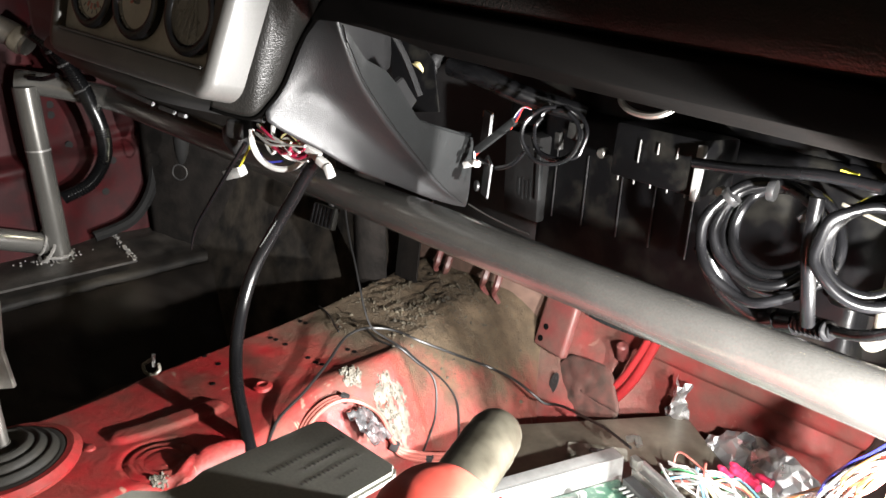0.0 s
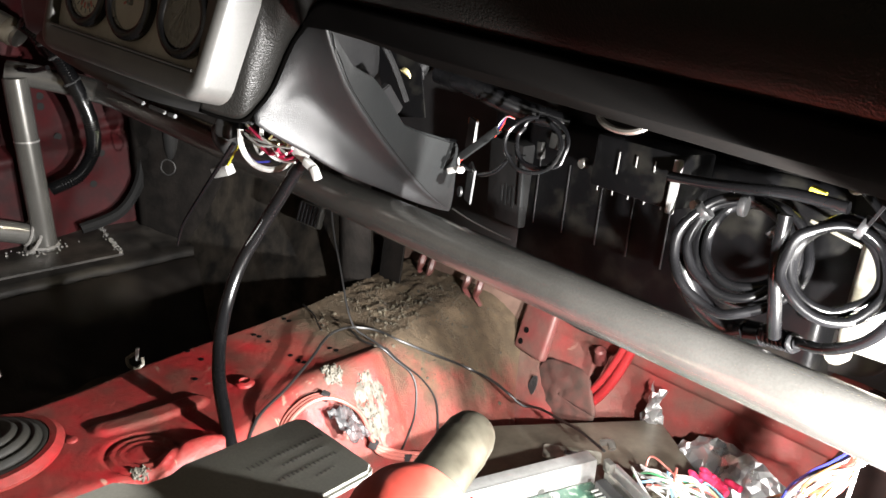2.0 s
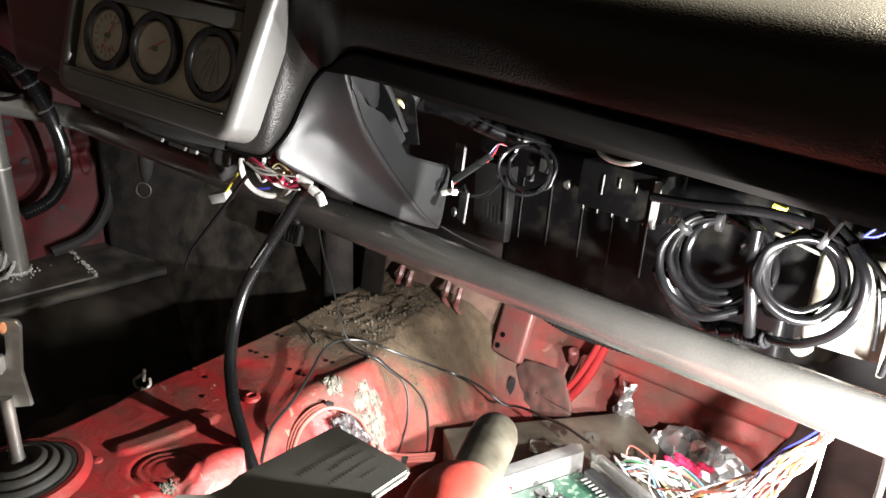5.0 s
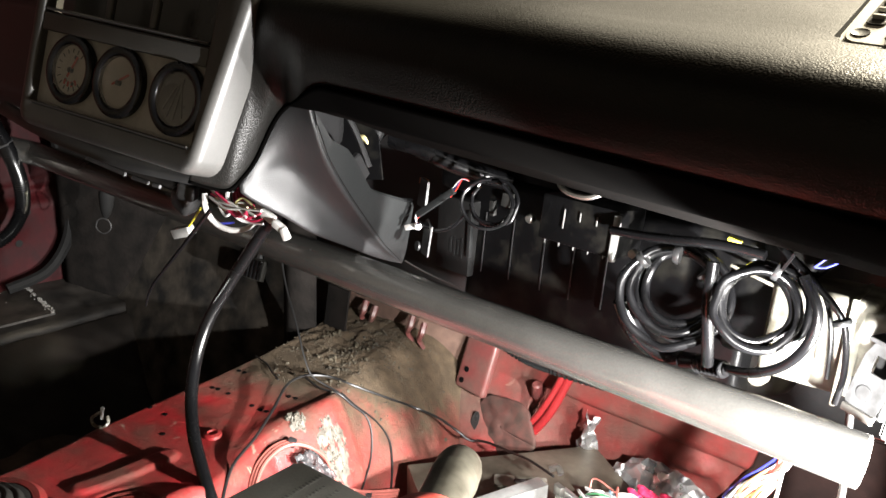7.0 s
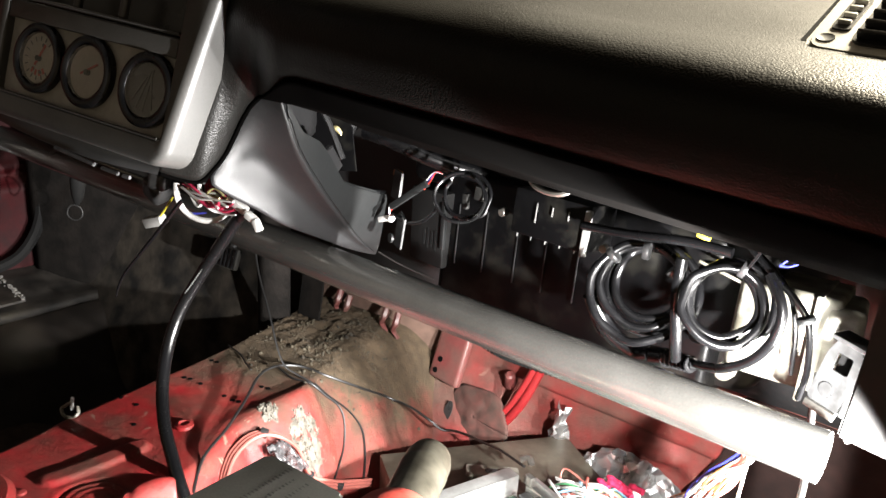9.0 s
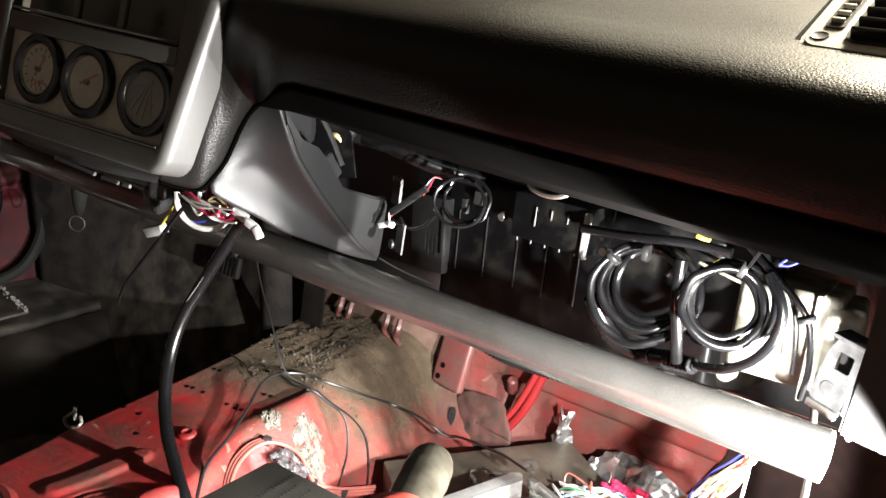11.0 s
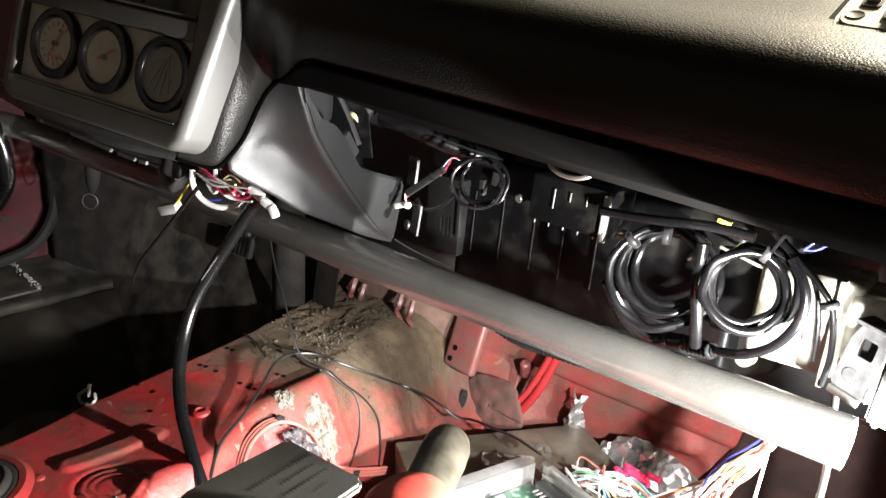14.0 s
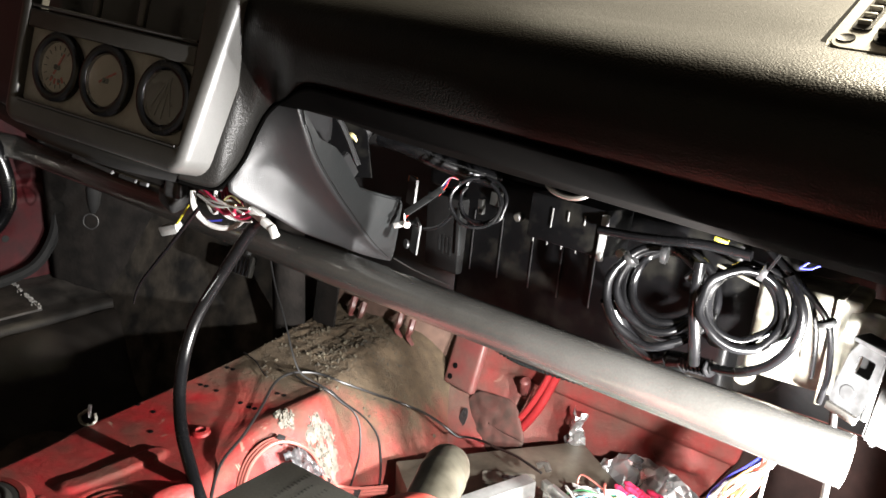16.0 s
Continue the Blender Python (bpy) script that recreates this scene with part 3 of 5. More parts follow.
part("collar", band((-0.785, -0.125, 0.502), (0.5, 0.5, -0.45), 0.0215, 0.008), M_PLATE, column, "brown coated collar")

harness = thing("wiring_harness", None, None, "black corrugated wiring harness taped and hanging beside the cage", "cable")
hp = [(-0.74, -0.12, 0.52), (-0.745, -0.085, 0.485), (-0.75, -0.062, 0.44), (-0.77, -0.042, 0.40), (-0.80, -0.02, 0.345), (-0.815, -0.018, 0.295), (-0.82, -0.045, 0.255), (-0.83, -0.09, 0.235)]
line = spline(hp, 24)
part("conduit", sweep(line, [0.0105 + 0.0022 * (i % 2) for i in range(len(line))], seg=12, steps=1), M_RUBBER, harness)
for k, c in enumerate(((-0.748, -0.075, 0.468), (-0.757, -0.055, 0.425), (-0.745, -0.09, 0.49))):
    bm = bmesh.new()
    weld(bm, c, (0.1, 0.5, -1), 0.012, 0, 360, 0.0035, 10 + k)
    part("tape", bm, M_BLACK, harness)
part("tie", sweep([(-0.75, -0.09, 0.45), (-0.79, -0.10, 0.44), (-0.815, -0.115, 0.44)], 0.004, seg=6), M_RUBBER, harness)

# ---- dashboard ----
DASH = [(-0.045, 0.574), (-0.058, 0.5655), (-0.068, 0.563), (-0.076, 0.567), (-0.0965, 0.580), (-0.0985, 0.5825), (-0.1035, 0.5795), (-0.124, 0.5895), (-0.1475, 0.6095), (-0.1545, 0.6265),
        (-0.1565, 0.642), (-0.1545, 0.656), (-0.149, 0.6655), (-0.140, 0.6725), (-0.124, 0.677), (-0.095, 0.6805), (-0.04, 0.685), (0.10, 0.70), (0.35, 0.72)]
DASH_LINE = spline([(0, *p) for p in DASH], 4)
SPLIT = 8 / (len(DASH) - 1)
# lower edge of the padded post and where each of its columns joins the dash face: edge point, then x and y at the join
POST = [((-0.024, -0.182, 0.524), 0.006, -0.1480), ((-0.014, -0.169, 0.5185), 0.013, -0.1488), ((-0.004, -0.1560, 0.5165), 0.021, -0.1497), ((0.000, -0.1440, 0.527), 0.029, -0.1505), ((0.0025, -0.1345, 0.5385), 0.034, -0.1510), ((0.0065, -0.1285, 0.553), 0.040, -0.1515),
        ((0.0125, -0.1245, 0.568), 0.047, -0.1525), ((0.0195, -0.1195, 0.5825), 0.057, -0.1540), ((0.033, -0.1200, 0.5925), 0.068, -0.1550), ((0.054, -0.1310, 0.5965), 0.079, -0.1555), ((0.078, -0.1420, 0.600), 0.090, -0.1560), ((0.100, -0.1500, 0.607), 0.104, -0.1563), ((0.118, -0.1522, 0.6095), 0.118, -0.1565)]
POST_LINE = [spline([p[0] for p in POST], 6), spline([(p[1], p[2], 0) for p in POST], 6)]


def face_at(x, t):
    """The dash section at x: rolled lower edge, padded face, bend and top."""
    k = t * (len(DASH_LINE) - 1)
    i = min(int(k), len(DASH_LINE) - 2)
    p = DASH_LINE[i].lerp(DASH_LINE[i + 1], k - i)
    return Vector((x, p.y, p.z - 0.050 * (x - 0.30)))


def pick(line, f):
    k = f * (len(line) - 1)
    i = min(int(k), len(line) - 2)
    return line[i].lerp(line[i + 1], k - i)


def dash_at(s, t):
    if s >= 0.4:
        return face_at(0.118 + 0.50 * ((s - 0.4) / 0.6) ** 1.15, t)
    q = s / 0.4
    low, join = pick(POST_LINE[0], q), pick(POST_LINE[1], q)
    plain = face_at(join.x, t)
    mid = 10 / (len(DASH) - 1)
    if t <= SPLIT:
        f = t / SPLIT
        p = pick(spline([low + Vector((-0.010, 0.022, 0.004)), low + Vector((-0.006, 0.010, -0.001)), low + Vector((-0.0015, 0.003, -0.0008)), low], 4), f)
    elif t <= mid:
        f = (t - SPLIT) / (mid - SPLIT)
        top = face_at(join.x, mid)
        top.y = join.y
        over = face_at(join.x, mid + 0.03)
        bulge = Vector((0.80, -0.55, 0.1)) * 0.0045 * ease(1.0, 0.55, q)
        p = pick(spline([low, low.lerp(top, 0.10) + bulge * 0.62, low.lerp(top, 0.30) + bulge, low.lerp(top, 0.62) + bulge * 0.6, top, over], 6)[:-6], f)
    else:
        p = plain.copy()
        p.y += (join.y + 0.1565) * ease(mid + 0.2, mid, t)
    return p.lerp(plain, ease(0.72, 1.0, q))


dashboard = thing("dashboard", None, None, "black grained vinyl dashboard with its lower trim removed", "dashboard")
# Flange and roll are coloured near black so that they read as unlit.
part("flange", sheet(120, 20, lambda s, t: dash_at(s, SPLIT * 0.625 * t), 0.002), M_FLANGE_SHADE, dashboard, "thin brown black flange, darkened for shade", smooth="all")
part("lower_roll", sheet(120, 16, lambda s, t: dash_at(s, SPLIT * (0.625 + 0.375 * t)), 0.003), M_LIP_SHADE, dashboard, smooth="all")
part("padding", sheet(160, 56, lambda s, t: dash_at(s, SPLIT + (1 - SPLIT) * t), 0.003), M_DASH, dashboard, smooth="all")
# Unseen left dash top, added to keep ceiling light out of the footwell.
part("unseen_light_block", sheet(30, 16, lambda s, t: (-0.95 + 0.955 * s, -0.10 + 0.47 * t, 0.684 + 0.03 * t + 0.05 * ease(0.3, 0.0, s)), 0.004), M_DASH, dashboard, smooth="all")

# dash vent on the top
vent = thing("air_vent", None, None, "satin grey face vent with black slats set in the dashboard top", "air vent")
VM = axes((0.4483, -0.0604, 0.6753), (1, 0.0, -0.05), (0.02, 0.915, 0.40)) @ Matrix.Scale(1.2, 4)
part("frame", slab([(0.006, -0.005), (0.14, -0.008), (0.14, 0.075), (-0.003, 0.075), (-0.002, 0.006), (-0.0005, 0.0005), (0.002, -0.003)], 0.02, VM @ at(0, 0, 0.002), 0.003), M_VENT, vent, smooth=False)
part("louvre_box", slab(round_rect(0.018, 0.004, 0.12, 0.065, 0.006), 0.004, VM @ at(0, 0, 0.0035)), M_DARKFACE, vent, smooth=False)
for k in range(5):
    part("slat", box((0.098, 0.0022, 0.008), VM @ at(0.069, 0.009 + 0.011 * k, 0.0045) @ pose(0, 0, 0, 25, 0, 0), 0.0006), M_BLACK, vent)
part("thumbwheel", slab(round_rect(0.0055, 0.016, 0.0145, 0.052, 0.003), 0.004, VM @ at(0, 0, 0.003)), M_DARKFACE, vent, smooth=False)
for k in range(4):
    part("wheel_tooth", box((0.006, 0.0018, 0.003), VM @ at(0.010, 0.022 + 0.008 * k, 0.0035), 0.0005), M_VENT, vent)
part("gap", slab([(-0.0065, 0.006), (-0.003, 0.001), (0.001, -0.003), (0.001, 0.075), (-0.0065, 0.075)], 0.012, VM @ at(0, 0, -0.003), 0.001), M_HOLE, vent, "dark gap beside the vent", smooth=False)
part("screw_cap", lathe([(0.0042, 0.0), (0.004, 0.0008), (0.003, 0.0004)], VM @ at(0.007, 0.007, 0.0018), 20), M_PODIN, vent)

# ---- centre bezel with three gauges ----
BZ = axes((0.0, -0.199, 0.558), (0.9803, 0.1804, -0.0802), (0.0333, 0.2491, 0.9679))
bezel = thing("centre_bezel", None, None, "grey plastic centre bezel with three round gauges", "dash bezel")


def ring_of(rows):
    """A closed frame skinned over outlines with as many points each, given as (outline, height, lean of the near side)."""
    bm = bmesh.new()
    loops = [[bm.verts.new(BZ @ Vector((p[0] + lean * (p[1] + 0.0) * (p[0] > -0.1), p[1], h))) for p in outline] for outline, h, lean in rows]
    n = len(loops[0])
    for a, b in zip(loops, loops[1:]):
        for k in range(n):
            bm.faces.new((a[k], a[(k + 1) % n], b[(k + 1) % n], b[k]))
    return bm


def frame_rows(x0, y0, x1, y1, r, inner, ri):
    """Side wall, rounded front edge, flat front and the step down into an opening."""
    rows = [(round_rect(x0 - 0.001, y0 - 0.001, x1 + 0.001, y1, r + 0.001), -0.033, 0.18), (round_rect(x0, y0, x1, y1, r), -0.010, 0.18)]
    for k in range(1, 6):
        a = radians(18 * k)
        d = 0.0075 * (1 - math.cos(a))
        rows.append((round_rect(x0 + d, y0 + d, x1 - d, y1 - d, max(r - d, 0.004)), -0.010 + 0.0085 * math.sin(a), 0.18))
    a0, b0, a1, b1 = inner
    for grow, h in ((0.0022, -0.0012), (0.0010, -0.0016), (0.0004, -0.0030), (0.0, -0.013)):
        rows.append((round_rect(a0 - grow, b0 - grow, a1 + grow, b1 + grow, ri + grow), h, 0.0))
    return rows


part("surround", ring_of(frame_rows(-0.224, -0.0225, 0.0145, 0.235, 0.015, (-0.207, 0.0, 0.004, 0.200), 0.005)), M_SURROUND, bezel, smooth="all")
part("cross_rail", box((0.2106, 0.0165, 0.012), BZ @ at(-0.1015, 0.0755, -0.0082), 0.002, 3), M_SURROUND, bezel)
part("panel_bead", sweep([BZ @ Vector((x, 0.0006, -0.0012)) for x in (-0.204, -0.10, 0.001)], 0.0012, seg=8), M_SURROUND, bezel)
part("rail_bead", sweep([BZ @ Vector((x, 0.0872, -0.0035)) for x in (-0.205, -0.10, 0.002)], 0.0013, seg=8), M_SURROUND, bezel)
part("gauge_panel", box((0.2106, 0.069, 0.003), BZ @ at(-0.1015, 0.0335, -0.0105)), M_PANEL, bezel, "pale brushed gauge panel")
part("slot_back", box((0.2106, 0.112, 0.004), BZ @ at(-0.1015, 0.143, -0.034)), M_DARKFACE, bezel)
part("slot_side", box((0.004, 0.112, 0.030), BZ @ at(0.0035, 0.143, -0.020)), M_DULL, bezel)
part("slot_floor", box((0.2106, 0.002, 0.026), BZ @ at(-0.1015, 0.0842, -0.020)), M_DULL, bezel)
for u in (-0.131, -0.074):
    part("slot_divider", box((0.0075, 0.026, 0.006), BZ @ at(u, 0.101, -0.012), 0.0022, 3), M_SURROUND, bezel, "grey upright divider of the switch slot")
for k, (u, v) in enumerate(((-0.1605, 0.0372), (-0.0960, 0.0372), (-0.0235, 0.0365))):
    gm = BZ @ at(u, v, -0.009)
    ring = [(0.0265, 0.0), (0.0306, 0.0), (0.0315, 0.003), (0.0312, 0.0065), (0.0290, 0.0085), (0.0262, 0.0088), (0.0240, 0.0078), (0.0228, 0.0056), (0.0224, 0.001)]
    g = part("gauge", lathe(ring, gm, 48), M_RUBBER, bezel, ("gauge with pale face and red markings", "gauge with pale face", "gauge with dark glossy face")[k])
    part("face", lathe([(0.0225, 0.0), (0.0225, 0.0030)], gm, 40), M_DARKFACE if k == 2 else M_FACE, g)
    if k < 2:
        part("needle", box((0.0016, 0.022, 0.001), gm @ at(0.002, 0.003, 0.0045) @ pose(0, 0, 0, 0, 0, -28 if k == 0 else -60)), M_NEEDLE, g)
        part("hub", lathe([(0.0030, 0.0), (0.0025, 0.004)], gm @ at(0, 0, 0.002), 16), M_DARKFACE, g)
    if k == 0:
        bm = bmesh.new()
        for a in range(-40, 230, 22):
            add_box(bm, (0.0008, 0.004, 0.0006), gm @ pose(0, 0, 0.0033, 0, 0, a) @ at(0, 0.0175, 0))
        part("tick_marks", bm, M_DARKFACE, g)
        for a in (150, 172, 194, 216):
            part("red_mark", box((0.0022, 0.005, 0.0006), gm @ pose(0, 0, 0.0033, 0, 0, a) @ at(0, 0.0130, 0)), M_NEEDLE, g)
        for du, dv in ((-0.006, -0.010), (0.004, -0.012), (0.003, 0.012)):
            part("dial_spot", lathe([(0.0018, 0.0), (0.0018, 0.0006)], gm @ at(du, dv, 0.0030), 12), M_DARKFACE, g)
    if k == 2:
        for du, rot, ln in ((-0.004, -18, 0.034), (0.005, 12, 0.030), (-0.009, -30, 0.024), (0.001, -8, 0.036)):
            part("needle", box((0.0014, ln, 0.001), gm @ at(du, 0.0, 0.0036) @ pose(0, 0, 0, 0, 0, rot)), M_BEZEL, g)
    part("lens", lathe([(0.0226, 0.0060), (0.0226, 0.0066)], gm, 40), M_GLASS, g).visible_shadow = False
# trim strip below the bezel
strip = thing("lower_trim_strip", sweep([(-0.36, -0.20, 0.545), (-0.25, -0.195, 0.530), (-0.14, -0.175, 0.518), (-0.03, -0.13, 0.510)], 0.008, seg=10, flat=0.5), M_BLACK,
              "black plastic strip under the centre bezel", "trim")
for a, b in (((-0.17, -0.201, 0.5205), (-0.115, -0.192, 0.5135)), ((-0.105, -0.190, 0.512), (-0.085, -0.186, 0.510)), ((-0.078, -0.185, 0.5095), (-0.070, -0.183, 0.509))):
    part("clip", sweep([a, Vector(a).lerp(Vector(b), 0.5), b], 0.0019, seg=6), M_BRACKET, strip, "dull metal clip")
body = thing("dash_lower_body", box((0.50, 0.12, 0.14), pose(-0.26, -0.09, 0.60, 0, 0, 8), 0.02, 3), M_BLACK, "black plastic dash body behind the centre bezel", "dash panel")

# ---- grey side trim of the console ----
EDGE_L = [(0.042, -0.098, 0.618), (0.030, -0.104, 0.604), (0.019, -0.1110, 0.591), (0.012, -0.1170, 0.578), (0.007, -0.1215, 0.564), (0.003, -0.1250, 0.550), (0.000, -0.1300, 0.538), (-0.002, -0.1390, 0.526), (0.000, -0.1480, 0.5145), (0.003, -0.133, 0.502), (0.003, -0.102, 0.483), (0.000, -0.066, 0.460), (-0.010, -0.012, 0.433), (-0.022, 0.040, 0.407), (-0.036, 0.099, 0.3815)]
EDGE_R = [(0.050, -0.1100, 0.618), (0.052, -0.1085, 0.603), (0.0515, -0.1070, 0.589), (0.050, -0.098, 0.567), (0.045, -0.083, 0.542), (0.034, -0.049, 0.503), (0.018, -0.007, 0.463), (-0.006, 0.042, 0.423), (-0.036, 0.101, 0.383)]


def along(pts, f):
    line = spline(pts, 8)
    d = [0.0]
    for a, b in zip(line, line[1:]):
        d.append(d[-1] + (b - a).length)
    f *= d[-1]
    for i in range(len(line) - 1):
        if f <= d[i + 1]:
            return line[i].lerp(line[i + 1], (f - d[i]) / max(d[i + 1] - d[i], 1e-9))
    return line[-1]


def pod_at(s, t):
    """The moulded panel, slightly hollow between the groove and the raised ridge."""
    a, b = along(EDGE_L, s), along(EDGE_R, s)
    n = Vector((0.88, -0.10, -0.46)).normalized()
    w = (b - a).length
    full = -(0.20 + 0.09 * ease(0.5, 0.15, s)) * math.sin(math.pi * t ** 1.4)
    return a.lerp(b, t) + n * w * full * ease(1.0, 0.75, s) * (0.35 + 0.65 * ease(0.12, 0.35, s))


pod = thing("console_side_trim", None, None, "dark grey grained plastic side trim of the console", "dash trim")
part("outer_panel", sheet(60, 20, pod_at, 0.003), M_POD, pod, smooth="all")
INNER = [(0.052, -0.1065, 0.588), (0.0505, -0.094, 0.572), (0.049, -0.085, 0.561), (0.045, -0.063, 0.550), (0.039, -0.046, 0.535), (0.028, -0.015, 0.500), (0.022, 0.008, 0.490), (0.010, 0.058, 0.472), (0.008, 0.069, 0.466), (-0.012, 0.085, 0.426), (-0.025, 0.095, 0.400), (-0.036, 0.102, 0.382)]


def along_flat(pts, f):
    """A place on a polyline with sharp corners."""
    p = [Vector(q) for q in pts]
    d = [0.0]
    for a, b in zip(p, p[1:]):
        d.append(d[-1] + (b - a).length)
    f *= d[-1]
    for i in range(len(p) - 1):
        if f <= d[i + 1]:
            return p[i].lerp(p[i + 1], (f - d[i]) / max(d[i + 1] - d[i], 1e-9))
    return p[-1]


def inner_at(s, t):
    """The web between the ridge and the stepped upper edge."""
    return along(EDGE_R, 0.12 + 0.88 * s).lerp(along_flat(INNER, lerp([(0.0, 0.0), (0.80, 0.70), (1.0, 1.0)], s)), t)


part("inner_panel", sheet(90, 6, inner_at, 0.003), M_PODIN, pod, "lighter grey inner panel")
part("edge_rib", sweep([along(EDGE_R, 0.13 + 0.86 * k / 12) for k in range(13)], 0.0013, seg=8, steps=2), M_PODIN, pod)
part("step_rib", slab([(0, 0), (0.0355, 0.0), (0.0355, 0.010), (0.003, 0.010)], 0.006, axes((0.0405, -0.048, 0.5365), (-0.011, 0.031, -0.035), (0.0, 0.7, 0.7)), 0.001), M_BLACK, pod, "black stepped rib", smooth=False)
part("top_flange", sweep([(0.028, -0.015, 0.500), (0.022, 0.008, 0.4905), (0.010, 0.058, 0.4725), (0.008, 0.069, 0.4665)], 0.0016, seg=6, steps=2), M_PODIN, pod)
part("rear_lip", sweep([(0.008, 0.069, 0.466), (-0.012, 0.085, 0.426), (-0.025, 0.095, 0.400), (-0.036, 0.102, 0.382)], 0.0020, seg=6), M_PODIN, pod)
part("clip_wire", sweep([(0.010, 0.034, 0.462), (0.0135, 0.036, 0.472), (0.012, 0.048, 0.476), (0.011, 0.066, 0.472)], 0.0016, seg=6), M_RUBBER, pod)

# blade and sender behind the side trim
thing("duct_blade", slab([(0.01, 0.0), (0.060, 0.004), (0.052, 0.05), (0.03, 0.075), (-0.01, 0.075)], 0.002, axes((-0.075, 0.035, 0.485), (0.94, 0.2, 0.05), (-0.1, 0.1, 1))), M_HVAC,
      "black plastic duct blade behind the trim", "duct", smooth=False)
thing("brace_wire", sweep([(-0.03, -0.02, 0.60), (-0.012, 0.0, 0.555), (0.004, 0.008, 0.515)], 0.003, seg=6), M_BLACK, "black plastic brace behind the trim", "bracket")
sender = thing("sensor", lathe([(0.0085, 0.0), (0.0105, 0.003), (0.0105, 0.014), (0.008, 0.016), (0.007, 0.03), (0.0085, 0.032), (0.0085, 0.05), (0.004, 0.052)],
               axes((-0.048, 0.05, 0.525), (0.1, 1, 0.2), (0.1, -0.2, 1)) @ pose(0, 0, 0, 0, 90, 20), 20), M_BLACK, "black sensor with yellowed collar under the dash", "sensor")
part("collar", lathe([(0.011, 0.0), (0.0118, 0.002), (0.0118, 0.012), (0.011, 0.014)], axes((-0.050, 0.05, 0.525), (0.1, 1, 0.2), (0.1, -0.2, 1)) @ pose(0, 0, 0, 0, 90, 20), 20), M_CREAM, sender, "yellowed collar")

hoses = thing("heater_hose", None, None, "black ribbed hoses in the dark behind the console trim", "hose")
part("hose", sweep([(-0.030, 0.075, 0.532), (0.005, 0.085, 0.525), (0.040, 0.110, 0.508), (0.080, 0.150, 0.492)], 0.010, seg=14), M_RUBBER, hoses)
lh = spline([(-0.020, 0.110, 0.560), (0.030, 0.118, 0.548), (0.090, 0.130, 0.535), (0.150, 0.150, 0.530)], 16)
part("corrugated_hose", sweep(lh, [0.0085 + 0.0014 * (i % 2) for i in range(len(lh))], seg=12, steps=1), M_RUBBER, hoses)
relay = thing("relay_bracket", None, None, "small grey bracket with a bent tab beside the control module", "bracket")
part("web", slab([(0.0, 0.0), (0.018, 0.0), (0.020, 0.034), (0.006, 0.040), (0.0, 0.034)], 0.002, axes((0.030, 0.062, 0.418), (0.86, -0.4, 0.0), (0.0, 0.1, 1.0)), 0.0005), M_PODIN, relay, smooth=False)
part("eyelet", lathe([(0.0030, 0.0), (0.0052, 0.0), (0.0052, 0.0022), (0.0030, 0.0022)], axes((0.034, 0.0555, 0.428), (0.86, -0.4, 0.0), (0.0, 0.1, 1.0)) @ at(0, 0, 0.001), 18), M_PODIN, relay)
thing("bare_wire_end", sweep([(-0.030, 0.102, 0.384), (-0.010, 0.112, 0.374), (0.015, 0.122, 0.366), (0.035, 0.128, 0.362)], 0.0009, seg=6), M_BEZEL, "grey stray wire end above the dash bar", "wire")

# ---- under the dash: heater box, blower duct, cables ----
heater = thing("heater_box", None, None, "black plastic heater box with ribs under the dash", "heater unit")
part("casing", box((0.33, 0.16, 0.17), pose(0.195, 0.222, 0.405, -4, 0, 0), 0.010, 3), M_HVAC, heater)
part("upper_casing", box((0.44, 0.16, 0.17), pose(0.19, 0.235, 0.55), 0.012, 3), M_HVAC, heater)
for x in (0.055, 0.094, 0.136, 0.173, 0.212):
    part("rib", box((0.0012, 0.0016, 0.070), pose(x, 0.1412, 0.420, -4, 0, 0), 0.0004), M_BLACK, heater)
part("flap_housing", box((0.088, 0.05, 0.046), pose(0.205, 0.115, 0.481, -6, 0, -3), 0.004), M_HVAC, heater, "black flap housing")
for k in range(5):
    part("stud", box((0.0009, 0.0012, 0.012), pose(0.168 + 0.0165 * k, 0.0925, 0.463, -6, 0, -3), 0.0002), M_LABEL, heater)
for k in range(3):
    part("stud", box((0.0008, 0.0012, 0.009 + 0.010 * (k == 0)), pose(0.19 + 0.018 * k, 0.0885, 0.492 - 0.005 * (k == 0), -6, 0, -3)), M_LABEL, heater)
# The housing's lit right edge, put in as a pale strip.
part("painted_lit_corner", box((0.006, 0.006, 0.044), pose(0.2475, 0.086, 0.481, -6, 0, 0), 0.0015), M_LABEL, heater, "lit edge of the housing, painted pale")
part("bolt", lathe([(0.005, 0.0), (0.005, 0.005), (0.0035, 0.007)], pose(0.140, 0.108, 0.473, 90, 0, 0), 14), M_STEEL, heater)
part("bolt", lathe([(0.004, 0.0), (0.004, 0.006)], pose(0.262, 0.10, 0.468, 90, 0, 0), 14), M_STEEL, heater)
part("hook", sweep([(0.250, -0.020, 0.568), (0.2545, -0.029, 0.553), (0.268, -0.034, 0.5475), (0.285, -0.034, 0.5475), (0.294, -0.026, 0.553), (0.299, -0.012, 0.566)], 0.0022, seg=8), M_STEEL, heater, "bent wire hook")
left_unit = thing("control_module", None, None, "black control module with small pale print under the dash", "module")
part("case", box((0.055, 0.06, 0.09), pose(0.018, 0.163, 0.420, 0, 0, -6), 0.004), M_DULL, left_unit)
part("bracket", slab([(-0.008, -0.012), (0.010, -0.012), (0.010, 0.018), (-0.006, 0.020)], 0.003, axes((-0.006, 0.10, 0.468), (0.9, -0.3, 0), (0, 0.1, 1))), M_BEZEL, left_unit, "grey bracket", smooth=False)
